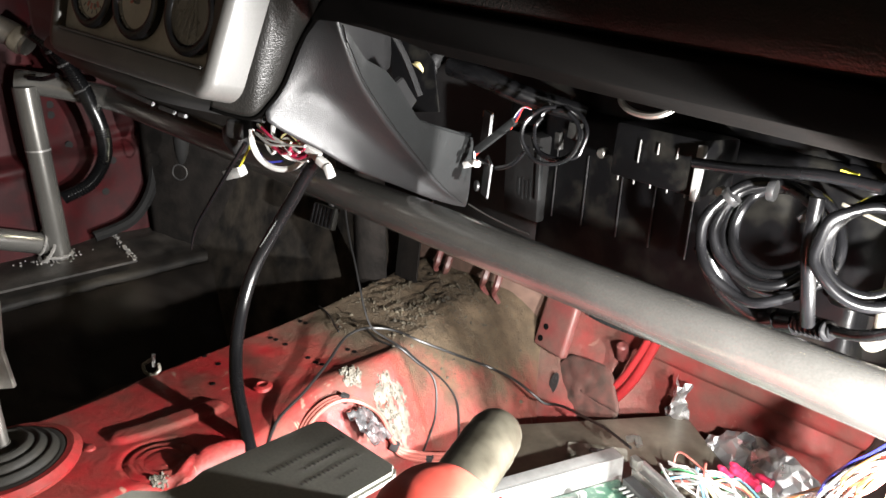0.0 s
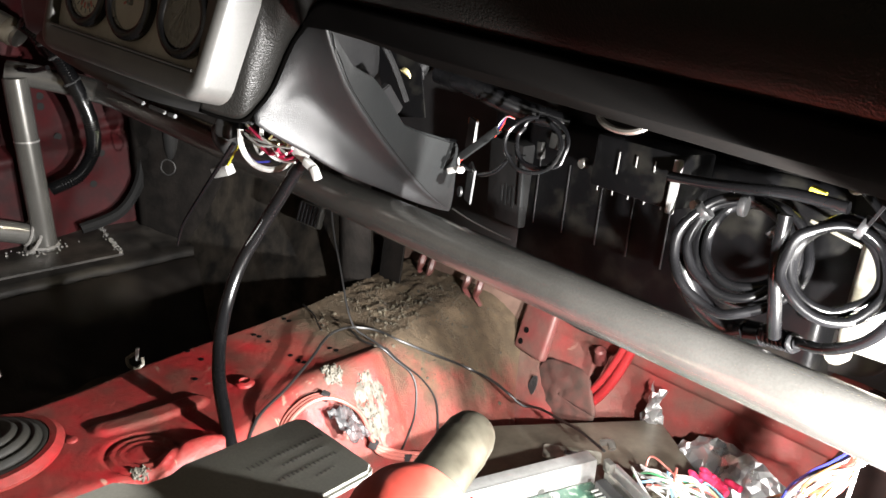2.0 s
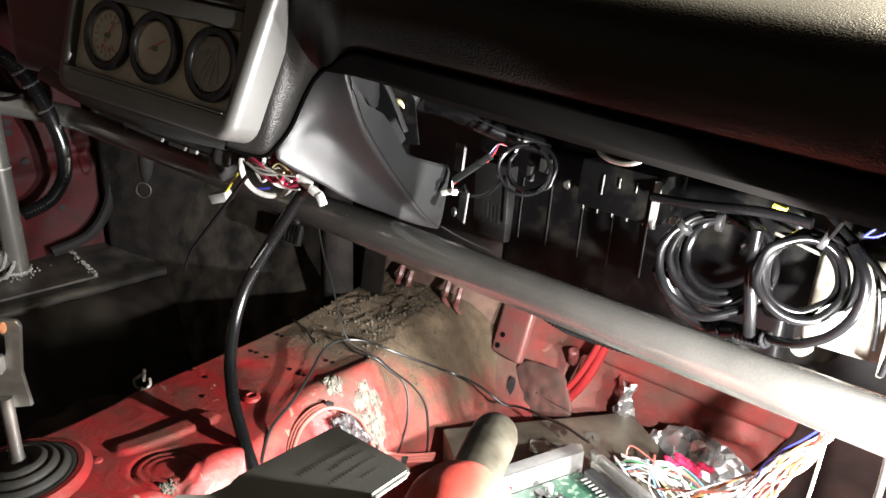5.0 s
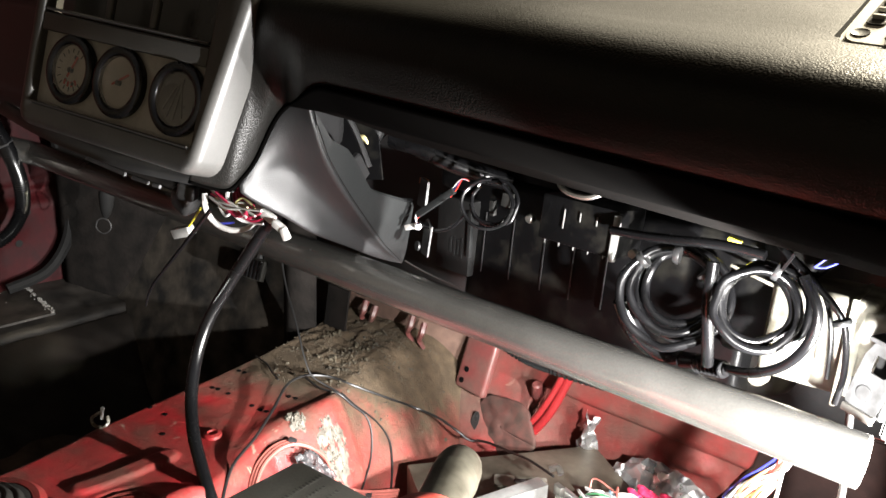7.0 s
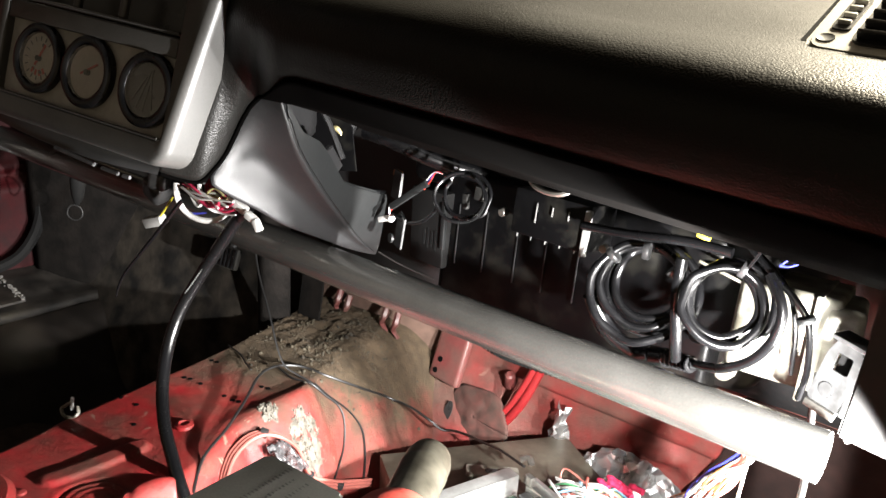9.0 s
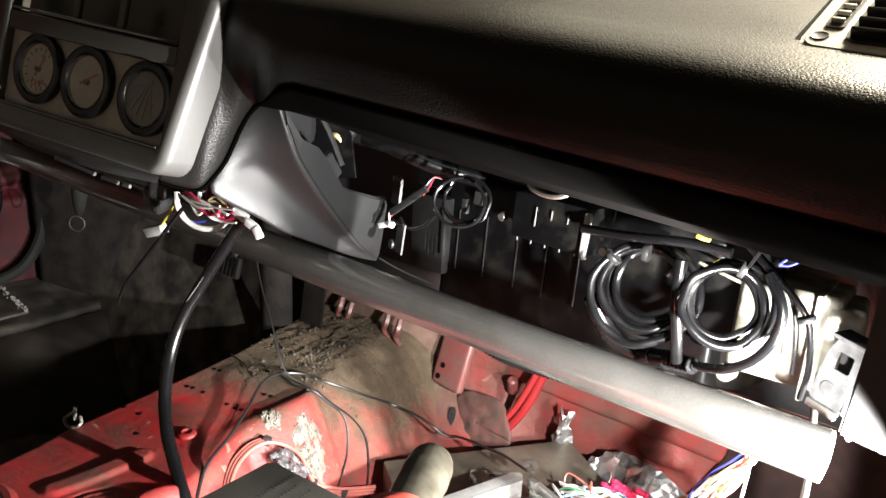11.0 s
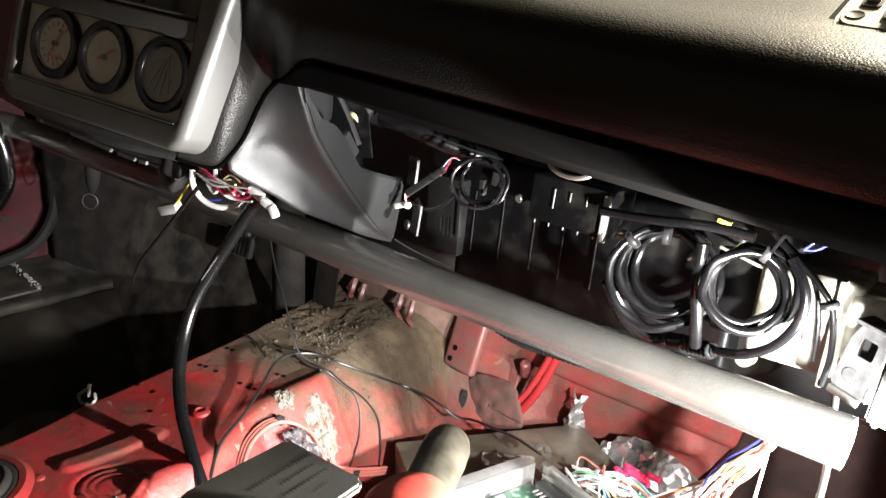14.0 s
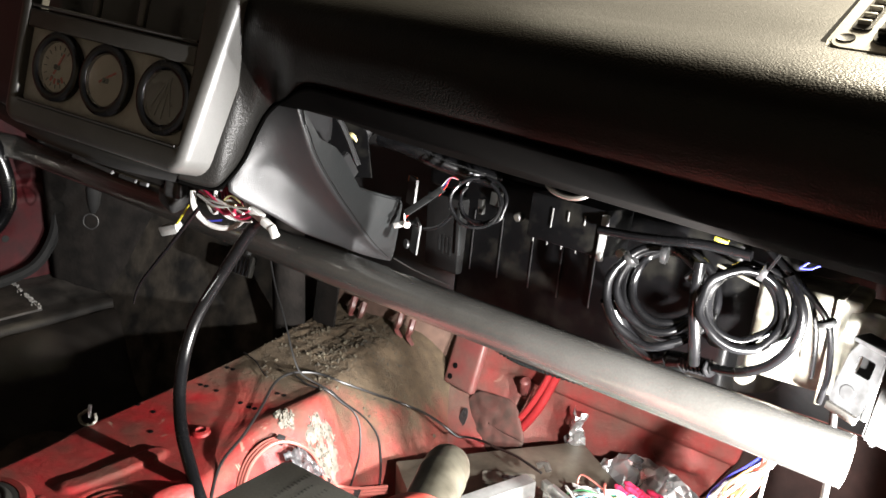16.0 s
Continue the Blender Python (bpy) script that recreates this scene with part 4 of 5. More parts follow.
part("edge_strip", box((0.005, 0.005, 0.055), pose(0.043, 0.130, 0.428), 0.001), M_PODIN, left_unit)
MM = pose(0.018, 0.163, 0.420, 0, 0, -6) @ pose(0, -0.0305, 0, 90, 0, 0)
for k in range(4):
    part("print_bar", box((0.003, 0.018 + 0.006 * (k % 2), 0.0004), MM @ at(-0.002 + 0.006 * k, -0.012, 0.0)), M_PODIN, left_unit)
part("copper_tab", box((0.010, 0.006, 0.007), pose(-0.012, 0.11, 0.482, 0, 10, 0), 0.001), M_COPPER, left_unit)

blower = thing("blower_duct", None, None, "milky plastic blower duct under the dash end", "duct")
part("body", box((0.082, 0.09, 0.082), pose(0.421, 0.158, 0.425, -8, 0, 6), 0.006, 3), M_DUCT, blower)
part("elbow", box((0.05, 0.08, 0.078), pose(0.362, 0.172, 0.425, -8, 0, 6), 0.010, 3), M_HVAC, blower, "dark rubber elbow")
part("seam", box((0.060, 0.003, 0.003), pose(0.375, 0.118, 0.468, -8, 14, 6), 0.001), M_DUCT, blower)
part("joint_rib", box((0.005, 0.10, 0.090), pose(0.446, 0.152, 0.424, -8, 0, 6), 0.002), M_DUCT, blower)
part("outlet", box((0.030, 0.08, 0.074), pose(0.464, 0.156, 0.424, -8, 0, 10), 0.008, 3), M_DUCT, blower)
part("foot", lathe([(0.008, 0.0), (0.008, 0.012)], pose(0.389, 0.112, 0.386, 80, 0, 0), 14), M_DUCT, blower)
fan = thing("blower_motor", lathe([(0.035, 0.0), (0.04, 0.01), (0.04, 0.05), (0.03, 0.06)], pose(0.355, 0.21, 0.335, 0, 0, 0), 28), M_BEZEL, "grey round blower motor under the duct", "fan motor")

brk = thing("end_bracket", None, None, "pressed steel bracket at the end of the dash bar", "bracket")
BR = axes((0.483, 0.055, 0.440), (0.90, -0.42, -0.05), (-0.06, 0.25, 1))


def pierced(outline, holes, depth, m):
    """A plate with openings that go through it: outline and holes in x, y."""
    bm = bmesh.new()
    edges = []
    for loop in (outline, *holes):
        vs = [bm.verts.new((*p, 0)) for p in loop]
        edges += [bm.edges.new((vs[i], vs[(i + 1) % len(vs)])) for i in range(len(vs))]
    bmesh.ops.triangle_fill(bm, edges=edges, use_beauty=True)
    bmesh.ops.recalc_face_normals(bm, faces=bm.faces)
    ext = bmesh.ops.extrude_face_region(bm, geom=list(bm.faces))
    bmesh.ops.translate(bm, verts=[g for g in ext["geom"] if isinstance(g, bmesh.types.BMVert)], vec=(0, 0, -depth))
    bmesh.ops.transform(bm, matrix=m, verts=bm.verts)
    return bm


round_hole = [(-0.001 + 0.0042 * math.cos(2 * math.pi * k / 16), -0.015 + 0.0042 * math.sin(2 * math.pi * k / 16)) for k in range(16)]
part("plate", pierced([(-0.014, -0.024), (-0.011, -0.028), (0.013, -0.031), (0.016, -0.01), (0.015, 0.020), (0.011, 0.025), (-0.006, 0.027), (-0.012, 0.012)], (round_rect(-0.004, 0.001, 0.010, 0.015, 0.002, 3), round_hole), 0.0022, BR), M_BRACKET, brk, "grey plate with a square and a round hole", smooth=False)
part("back_plate", box((0.024, 0.046, 0.002), BR @ at(0.002, -0.002, -0.016)), M_DULL, brk)
part("hole_collar", lathe([(0.0042, -0.002), (0.0060, 0.0), (0.0058, 0.0012), (0.0044, 0.0014)], BR @ at(-0.001, -0.015, 0.0), 20), M_BRACKET, brk)
part("side_flange", box((0.003, 0.050, 0.018), BR @ at(0.0165, -0.003, -0.009), 0.001), M_BRACKET, brk)
part("flange", box((0.034, 0.0035, 0.018), BR @ at(0.006, 0.027, -0.004) @ pose(0, 0, 0, 12, 0, 0), 0.001), M_BRACKET, brk)
part("lower_tab", box((0.026, 0.006, 0.004), BR @ at(0.002, -0.030, 0.003), 0.001), M_STEEL, brk)

panel = thing("dash_end_panel", None, None, "dark grey plastic dash end panel beside the door opening", "dash panel")
part("face", slab([(0.0, -0.105), (0.07, -0.112), (0.07, 0.09), (0.004, 0.09)], 0.006, axes((0.521, -0.078, 0.565), (0.99, 0.05, -0.05), (0.0, 0.02, 1)), 0.0015), M_BEZEL, panel, smooth=False)
part("inner_return", slab([(0.0, -0.11), (0.05, -0.11), (0.05, 0.10), (0.0, 0.10)], 0.004, axes((0.523, -0.073, 0.565), (0.05, 1, -0.02), (0.0, 0.02, 1)) @ Matrix.Diagonal((0.3, 1, 1, 1)), 0.001), M_BEZEL, panel, smooth=False)
door_edge = thing("door_frame_edge", sweep([(0.572, 0.06, 0.60), (0.572, 0.055, 0.40), (0.574, 0.05, 0.30), (0.576, 0.04, 0.012)], 0.016, seg=12), M_DULL, "dark rubber covered edge of the door frame", "door frame", kind="structure")

# wound cables
coil = thing("coiled_cable", None, None, "thick black cable wound in loops and tied under the dash", "cable coil")
n1 = (0.30, -0.85, 0.42)
for k, (r, dx, dz, dy) in enumerate(((0.043, 0.0, 0.0, 0.0), (0.037, -0.002, 0.003, 0.010), (0.031, 0.001, 0.004, 0.018), (0.040, 0.003, -0.003, 0.022))):
    part("loop", sweep(cube_arc((0.305 + dx, 0.072 + dy, 0.447 + dz), r, 20 * k, 20 * k + 360, n1, (0, 0, 1), 0.0012, seed=20 + k)[:-1], 0.0039, seg=10, closed=True), M_RUBBER, coil)
part("tail", sweep([(0.258, 0.075, 0.43), (0.272, 0.085, 0.398), (0.300, 0.095, 0.378), (0.318, 0.09, 0.385)], 0.0085, seg=12), M_RUBBER, coil)
for p, d in (((0.276, 0.072, 0.474), (0.6, 0.2, 0.7)), ((0.309, 0.066, 0.488), (1, 0.2, 0.0)), ((0.336, 0.066, 0.478), (0.7, 0.2, -0.7))):
    part("tie", band(p, d, 0.0078, 0.0025), M_BLACK, coil)
coil2 = thing("coiled_cable", None, None, "black cable wound in a smaller loop beside the blower duct", "cable coil")
n2 = (0.42, -0.82, 0.38)
for k, (r, dx, dy) in enumerate(((0.0315, 0.0, 0.0), (0.028, -0.003, 0.009), (0.0335, 0.003, 0.013))):
    part("loop", sweep(cube_arc((0.392 + dx, 0.058 + dy, 0.463), r, 30 * k, 30 * k + 360, n2, (0, 0, 1), 0.0012, seed=40 + k)[:-1], 0.0037, seg=10, closed=True), M_RUBBER, coil2)
part("drop", sweep([(0.352, 0.060, 0.492), (0.354, 0.056, 0.46), (0.358, 0.058, 0.425), (0.357, 0.068, 0.400)], 0.0052, seg=10), M_RUBBER, coil2)
part("tie", band((0.404, 0.056, 0.499), (1, 0.2, -0.4), 0.008, 0.0025), M_BLACK, coil2)
part("tie_tail", box((0.002, 0.002, 0.016), pose(0.412, 0.05, 0.510, 0, 25, 0)), M_RUBBER, coil2)
coil.location.x = 0.009
plug = thing("cable_plug", None, None, "black cable plug with ribbed strain relief", "plug")
part("body", sweep([(0.296, 0.098, 0.377), (0.315, 0.094, 0.381), (0.333, 0.088, 0.388)], [0.0085, 0.0105, 0.009], seg=16), M_RUBBER, plug)
for k in range(7):
    part("rib", lathe([(0.0075, -0.001), (0.0082, 0), (0.0075, 0.001)], Matrix.Translation((0.334 + 0.0042 * k, 0.0875 - 0.0018 * k, 0.3885 + 0.0012 * k)) @ Vector((0.9, -0.38, 0.25)).to_track_quat("Z", "Y").to_matrix().to_4x4(), 12), M_RUBBER, plug)
part("boot", sweep([(0.332, 0.089, 0.388), (0.350, 0.082, 0.3925), (0.362, 0.078, 0.396)], [0.0078, 0.0065, 0.0058], seg=12), M_RUBBER, plug)
part("lead", sweep([(0.360, 0.079, 0.396), (0.385, 0.070, 0.404), (0.412, 0.058, 0.425), (0.428, 0.05, 0.452), (0.430, 0.05, 0.478), (0.414, 0.056, 0.50)], 0.0041, seg=10), M_RUBBER, plug)
plug.location.x = 0.009
thing("vacuum_pipe", sweep([(0.250, 0.075, 0.492), (0.28, 0.068, 0.496), (0.315, 0.06, 0.502), (0.355, 0.058, 0.508), (0.392, 0.058, 0.508)], 0.0042, seg=10), M_RUBBER, "black rubber pipe from the heater box", "pipe")
hn = thing("wiring_harness", None, None, "black taped wiring harness running to the dash end", "cable")
part("trunk", sweep([(0.33, 0.10, 0.545), (0.385, 0.075, 0.522), (0.42, 0.06, 0.503), (0.447, 0.058, 0.483), (0.458, 0.06, 0.465), (0.462, 0.065, 0.43), (0.458, 0.075, 0.40)], 0.0026, seg=10), M_RUBBER, hn)
part("branch", sweep([(0.40, 0.07, 0.515), (0.43, 0.075, 0.490), (0.446, 0.07, 0.46), (0.45, 0.07, 0.42)], 0.0018, seg=8), M_RUBBER, hn)
part("tie", band((0.455, 0.058, 0.472), (0.5, 0, -1), 0.0072, 0.002), M_PODIN, hn)
part("yellow_connector", box((0.012, 0.008, 0.0042), pose(0.341, 0.130, 0.4935, 0, 16, 10), 0.001), M_YELLOW, hn, "yellow connector")
part("connector", box((0.03, 0.016, 0.016), pose(0.315, 0.09, 0.54, 0, 10, 5), 0.003), M_BLACK, hn)
part("blue_wire", sweep([(0.436, 0.03, 0.517), (0.445, 0.03, 0.528), (0.450, 0.03, 0.536)], 0.0009, seg=6), M_BLUE, hn)
part("blue_wire", sweep([(0.436, 0.03, 0.517), (0.443, 0.03, 0.5185), (0.449, 0.03, 0.523), (0.455, 0.03, 0.528), (0.460, 0.03, 0.536)], 0.0009, seg=6), M_BLUE, hn)
part("pale_fitting", lathe([(0.0042, 0.0), (0.0055, 0.002), (0.0055, 0.010), (0.0036, 0.013)], pose(0.3764, 0.0990, 0.511, 70, 0, 55), 14), M_DUCT, hn, "pale plastic fitting")
small = thing("coiled_lead", None, None, "thin black lead wound in a small coil with a tied connector", "cable coil")
for k, (r, dy) in enumerate(((0.0255, 0.0), (0.021, 0.008), (0.024, 0.012))):
    part("loop", sweep(cube_arc((0.118, 0.060 + dy, 0.491), r, 50 * k, 50 * k + 330, (0.35, -0.86, 0.35), (0, 0, 1), 0.0012, seed=60 + k), 0.0019, seg=8), M_RUBBER, small)
part("tail", sweep([(0.092, 0.06, 0.476), (0.075, 0.06, 0.458), (0.055, 0.06, 0.449), (0.040, 0.06, 0.450), (0.030, 0.058, 0.453)], 0.0020, seg=8), M_RUBBER, small)
part("heat_shrink", box((0.062, 0.006, 0.007), axes((0.052, 0.058, 0.479), (0.80, 0.0, 0.60), (0, 1, 0)), 0.0015), M_PODIN, small, "grey heat shrink sleeve")
for k, (mm, dz) in enumerate(((M_WHITE, 0.003), (M_BLUE, 0.0), (M_WRED, -0.003))):
    part("core", sweep([(0.072, 0.058, 0.492 + dz), (0.080, 0.058, 0.503 + dz), (0.087, 0.058, 0.511), (0.094, 0.06, 0.510)], 0.0006, seg=6), mm, small)
    part("core", sweep([(0.032, 0.058, 0.464 + dz), (0.027, 0.056, 0.458 + dz), (0.029, 0.055, 0.450)], 0.0009, seg=6), mm, small)
part("white_tie", box((0.018, 0.004, 0.006), axes((0.023, 0.054, 0.4475), (0.9, 0, 0.35), (0, 1, 0)), 0.001), M_WHITE, small, "white cable tie")
part("knot", lathe([(0.003, -0.003), (0.0045, 0), (0.003, 0.003)], pose(0.033, 0.053, 0.450), 12), M_WHITE, small)
part("socket", box((0.010, 0.008, 0.014), pose(0.132, 0.075, 0.496, 0, 8, 0), 0.001), M_BEZEL, small)
part("socket", box((0.006, 0.006, 0.016), pose(0.112, 0.078, 0.483, 0, 0, 0), 0.001), M_BEZEL, small)

# hanging bits below the console trim
loom = thing("wire_loom", None, None, "loose white, red and orange wires with white connectors under the console", "wires")
part("white_wire", sweep(cube_arc((-0.148, -0.052, 0.460), 0.035, 85, 285, (0.45, -0.85, 0.2), (0, 0, 1), 0.0006, seed=3), 0.0032, seg=8), M_WHITE, loom)
part("white_wire", sweep(cube_arc((-0.118, -0.05, 0.470), 0.028, 85, 260, (0.45, -0.85, 0.2), (0, 0, 1), 0.0006, seed=4), 0.0026, seg=8), M_WHITE, loom)
for k in range(5):
    part("red_wire", sweep([(-0.165 + 0.006 * k, -0.040, 0.475), (-0.145 + 0.005 * k, -0.048, 0.447 + 0.005 * k), (-0.105 + 0.003 * k, -0.046, 0.446 + 0.004 * k), (-0.075, -0.035, 0.462)], 0.0020, seg=6), M_PINK, loom)
rng = random.Random(15)
for k in range(14):
    a = Vector((-0.165 + rng.uniform(-0.012, 0.012), -0.062 + rng.uniform(-0.008, 0.008), 0.468 + rng.uniform(-0.012, 0.006)))
    b = Vector((-0.095 + rng.uniform(-0.02, 0.02), -0.064 + rng.uniform(-0.006, 0.006), 0.455 + rng.uniform(-0.008, 0.010)))
    part("stray_wire", sweep([a, a.lerp(b, 0.35) + Vector((0, -0.003, rng.uniform(-0.016, 0.004))), a.lerp(b, 0.7) + Vector((0, 0, rng.uniform(-0.012, 0.006))), b], rng.choice((0.0011, 0.0015)), seg=6), (M_PINK, M_WHITE, M_PINK, M_CREAM, M_WHITE, M_PINK, M_WHITE)[k % 7], loom)
part("orange_wire", sweep(cube_arc((-0.142, -0.042, 0.462), 0.018, 120, 250, (0.45, -0.85, 0.2), (0, 0, 1), 0.0005, seed=5), 0.0018, seg=6), M_ORANGE, loom)
for c, s, r in (((-0.082, -0.055, 0.456), (0.018, 0.009, 0.008), 25), ((-0.060, -0.058, 0.450), (0.014, 0.008, 0.007), 25), ((-0.050, -0.058, 0.444), (0.007, 0.007, 0.013), -30), ((-0.100, -0.05, 0.460), (0.012, 0.008, 0.008), 20)):
    part("connector", box(s, pose(*c, 0, r, 10), 0.0015), M_WHITE, loom, "white plastic connector")
hang = thing("hanging_cable_tie", None, None, "black cable tie hanging down from the dash bar", "cable tie")
part("strap", sweep([(-0.072, -0.13, 0.478), (-0.10, -0.137, 0.445), (-0.135, -0.14, 0.410), (-0.165, -0.142, 0.380), (-0.178, -0.143, 0.362), (-0.184, -0.144, 0.347)], [0.0022, 0.0021, 0.0019, 0.0017, 0.0014, 0.0008], seg=8), M_RUBBER, hang)
part("tape_wrap", box((0.030, 0.028, 0.030), pose(-0.245, -0.05, 0.440, 20, 30, 10), 0.008, 3), M_BLACK, hang)
part("knot", box((0.022, 0.02, 0.022), pose(-0.225, -0.06, 0.455, 0, 10, 30), 0.006, 3), M_BLACK, hang)
paper = thing("white_connector", box((0.030, 0.012, 0.012), pose(-0.235, -0.063, 0.404, 10, -18, 10), 0.002), M_LABEL, "white connector hanging on thin wires", "connector")
part("wire", sweep([(-0.20, -0.06, 0.44), (-0.212, -0.062, 0.425), (-0.225, -0.063, 0.410)], 0.0012, seg=6), M_YELLOW, paper)
part("wire", sweep([(-0.18, -0.06, 0.435), (-0.165, -0.06, 0.43), (-0.15, -0.05, 0.432)], 0.0012, seg=6), M_BLUE, paper)

# the thick cable from the console to the tunnel
main = thing("power_cable", sweep([(-0.080, -0.045, 0.455), (-0.096, -0.050, 0.436), (-0.113, -0.060, 0.405), (-0.130, -0.077, 0.366), (-0.138, -0.098, 0.328), (-0.132, -0.118, 0.292), (-0.112, -0.138, 0.262), (-0.085, -0.154, 0.235), (-0.058, -0.163, 0.211), (-0.030, -0.171, 0.190), (0.010, -0.178, 0.155)], 0.0068, seg=16, steps=8),
             M_RUBBER, "thick black power cable arching to the tunnel", "cable")
bm = bmesh.new()
for k in range(20):
    p = Vector((-0.1165, -0.0685, 0.395)).lerp(Vector((-0.1335, -0.0915, 0.352)), k / 19)
    add_box(bm, (0.0012, 0.0006, 0.0013), pose(*p, 20, 30, 30))
part("print", bm, M_LABEL, main, "pale worn print", smooth=False)

# a key-ring-like wire loop hanging behind the bar
hang = thing("hanging_ring", None, None, "thin wire ring on a dark lug behind the dash bar", "ring")
part("lug", sweep([(-0.640, 0.052, 0.372), (-0.645, 0.05, 0.350), (-0.650, 0.05, 0.325), (-0.655, 0.05, 0.308)], [0.009, 0.013, 0.010, 0.004], seg=12, steps=4), M_DULL, hang)
part("ring", sweep(cube_arc((-0.661, 0.048, 0.292), 0.0125, 0, 360, (0.6, -0.8, 0.1), (0, 0, 1), 0.0003, seed=5)[:-1], 0.0011, seg=8, closed=True), M_BLACK, hang, "tarnished wire ring")

# pedals
pedal = thing("pedal", None, None, "black ribbed rubber pedal in the footwell", "pedal")
PM = axes((-0.417, 0.165, 0.256), (1, 0.1, 0), (0, 0.35, 1))
part("pad", box((0.052, 0.034, 0.010), PM, 0.003), M_BOOT, pedal)
for k in range(6):
    part("rib", box((0.004, 0.030, 0.003), PM @ at(-0.021 + 0.0085 * k, 0, 0.0062), 0.001), M_RUBBER, pedal)
part("arm", sweep([(-0.417, 0.175, 0.262), (-0.41, 0.19, 0.33), (-0.40, 0.17, 0.45)], 0.006, seg=8), M_BLACK, pedal)
# Duct and panel edge share the footwell tone darkened for shade.
thing("column_duct", sheet(12, 10, lambda s, t: (-0.34 + 0.075 * t, 0.165 - 0.02 * math.sin(math.pi * t), 0.16 + 0.24 * s), 0.004), M_FOOT_SHADE, "black plastic duct beside the tunnel", "duct")
thing("foot_rest_panel", sheet(8, 8, lambda s, t: (-0.268 + 0.045 * t, 0.185 + 0.01 * s, 0.195 + 0.07 * s), 0.003), M_FOOT_SHADE, "grey metal panel edge beside the tunnel", "panel")
key_ring = thing("hanging_ring", sweep(cube_arc((-0.80, 0.135, 0.235), 0.016, 0, 340, (0.6, -0.8, 0.2), (0, 0, 1), 0.001, seed=9), 0.0028, seg=6), M_RUBBER, "dark cable loop hanging in the footwell", "cable loop")
part("stem", sweep([(-0.80, 0.14, 0.252), (-0.80, 0.145, 0.275), (-0.795, 0.14, 0.30)], 0.006, seg=6), M_TOE, key_ring)

# ---- on the tunnel ----
def disc_holes(places, r, parent, name="hole"):
    for x, y in places:
        e = 0.002
        up = Vector((tunnel_z(x - e, y) - tunnel_z(x + e, y), tunnel_z(x, y - e) - tunnel_z(x, y + e), 2 * e)).normalized()
        part(name, lathe([(r, -0.001), (r, 0.0005), (r * 0.9, 0.0006)], Matrix.Translation((x, y, tunnel_z(x, y))) @ up.to_track_quat("Z", "Y").to_matrix().to_4x4(), 14), M_HOLE, parent)


disc_holes([(-0.234, 0.007), (-0.225, 0.009), (-0.219, -0.044), (-0.211, -0.041), (-0.192, -0.039), (-0.147, -0.036), (-0.132, -0.035), (-0.124, -0.032), (-0.134, 0.010), (-0.125, 0.013), (-0.227, -0.125), (-0.200, -0.121), (-0.163, -0.146)], 0.0030, tunnel)
stud = part("dimple", lathe([(0.011, -0.001), (0.010, 0.003), (0.006, 0.0045), (0.004, 0.002)], pose(-0.122, -0.108, tunnel_z(-0.122, -0.108)), 20), M_RED, tunnel)
part("dimple", lathe([(0.006, -0.001), (0.0055, 0.002), (0.003, 0.003)], pose(-0.118, -0.29, tunnel_z(-0.118, -0.29)), 16), M_RED, tunnel)


def splat(name, cx, cy, r, seed, label, high=0.006):
    """A crumbly, ragged patch of old sealant lying on the tunnel."""
    rng = random.Random(seed)
    bm = bmesh.new()
    n = 26

    def film(s, t):
        a = 2 * math.pi * s
        c = (math.cos(a), math.sin(a))
        d = t * r * (1.05 + 0.45 * noise.noise((c[0] * 1.6 + seed, c[1] * 1.6, seed)) + 0.25 * noise.noise((c[0] * 5, c[1] * 5, seed)))
        x, y = cx + d * c[0], cy + d * c[1]
        lump = 0.5 + 0.8 * noise.noise((x * 170, y * 170, seed)) + 0.5 * noise.noise((x * 420, y * 420, seed))
        return (x, y, tunnel_z(x, y) - 0.0008 + high * 0.55 * max(lump, 0.05) * (1 - t ** 3))
    bm = sheet(64, n, film)
    for k in range(int(50 + 4500 * r)):
        a, d = rng.uniform(0, 2 * math.pi), r * math.sqrt(rng.random())
        d *= 1 + 0.45 * noise.noise((math.cos(a) * 1.6 + seed, math.sin(a) * 1.6, seed))
        x, y = cx + d * math.cos(a), cy + d * math.sin(a)
        q = rng.uniform(0.0008, 0.0026) * (1.15 - 0.45 * d / r)
        m = Matrix.Translation((x, y, tunnel_z(x, y) + rng.uniform(0, high * 0.5) * (1 - d / r / 1.4))) @ pose(0, 0, 0, rng.uniform(0, 180), rng.uniform(0, 180), 0) @ Matrix.Diagonal((rng.uniform(0.5, 1.7), rng.uniform(0.5, 1.2), rng.uniform(0.4, 0.9), 1))
        bmesh.ops.create_icosphere(bm, subdivisions=1, radius=q, matrix=m)
    return thing(name, bm, M_GOO, label, "sealant", "sealant blobs", smooth=False)


splat("sealant_patch", -0.054, 0.014, 0.020, 5, "crumbly pale patch of old sealant on the tunnel", 0.009)
splat("sealant_patch", -0.079, -0.024, 0.012, 6, "small grey lump of old sealant on the tunnel", 0.010)
splat("sealant_patch", -0.040, -0.256, 0.008, 7, "small pale lump of old sealant on the tunnel", 0.003)

bm = bmesh.new()
rng = random.Random(11)
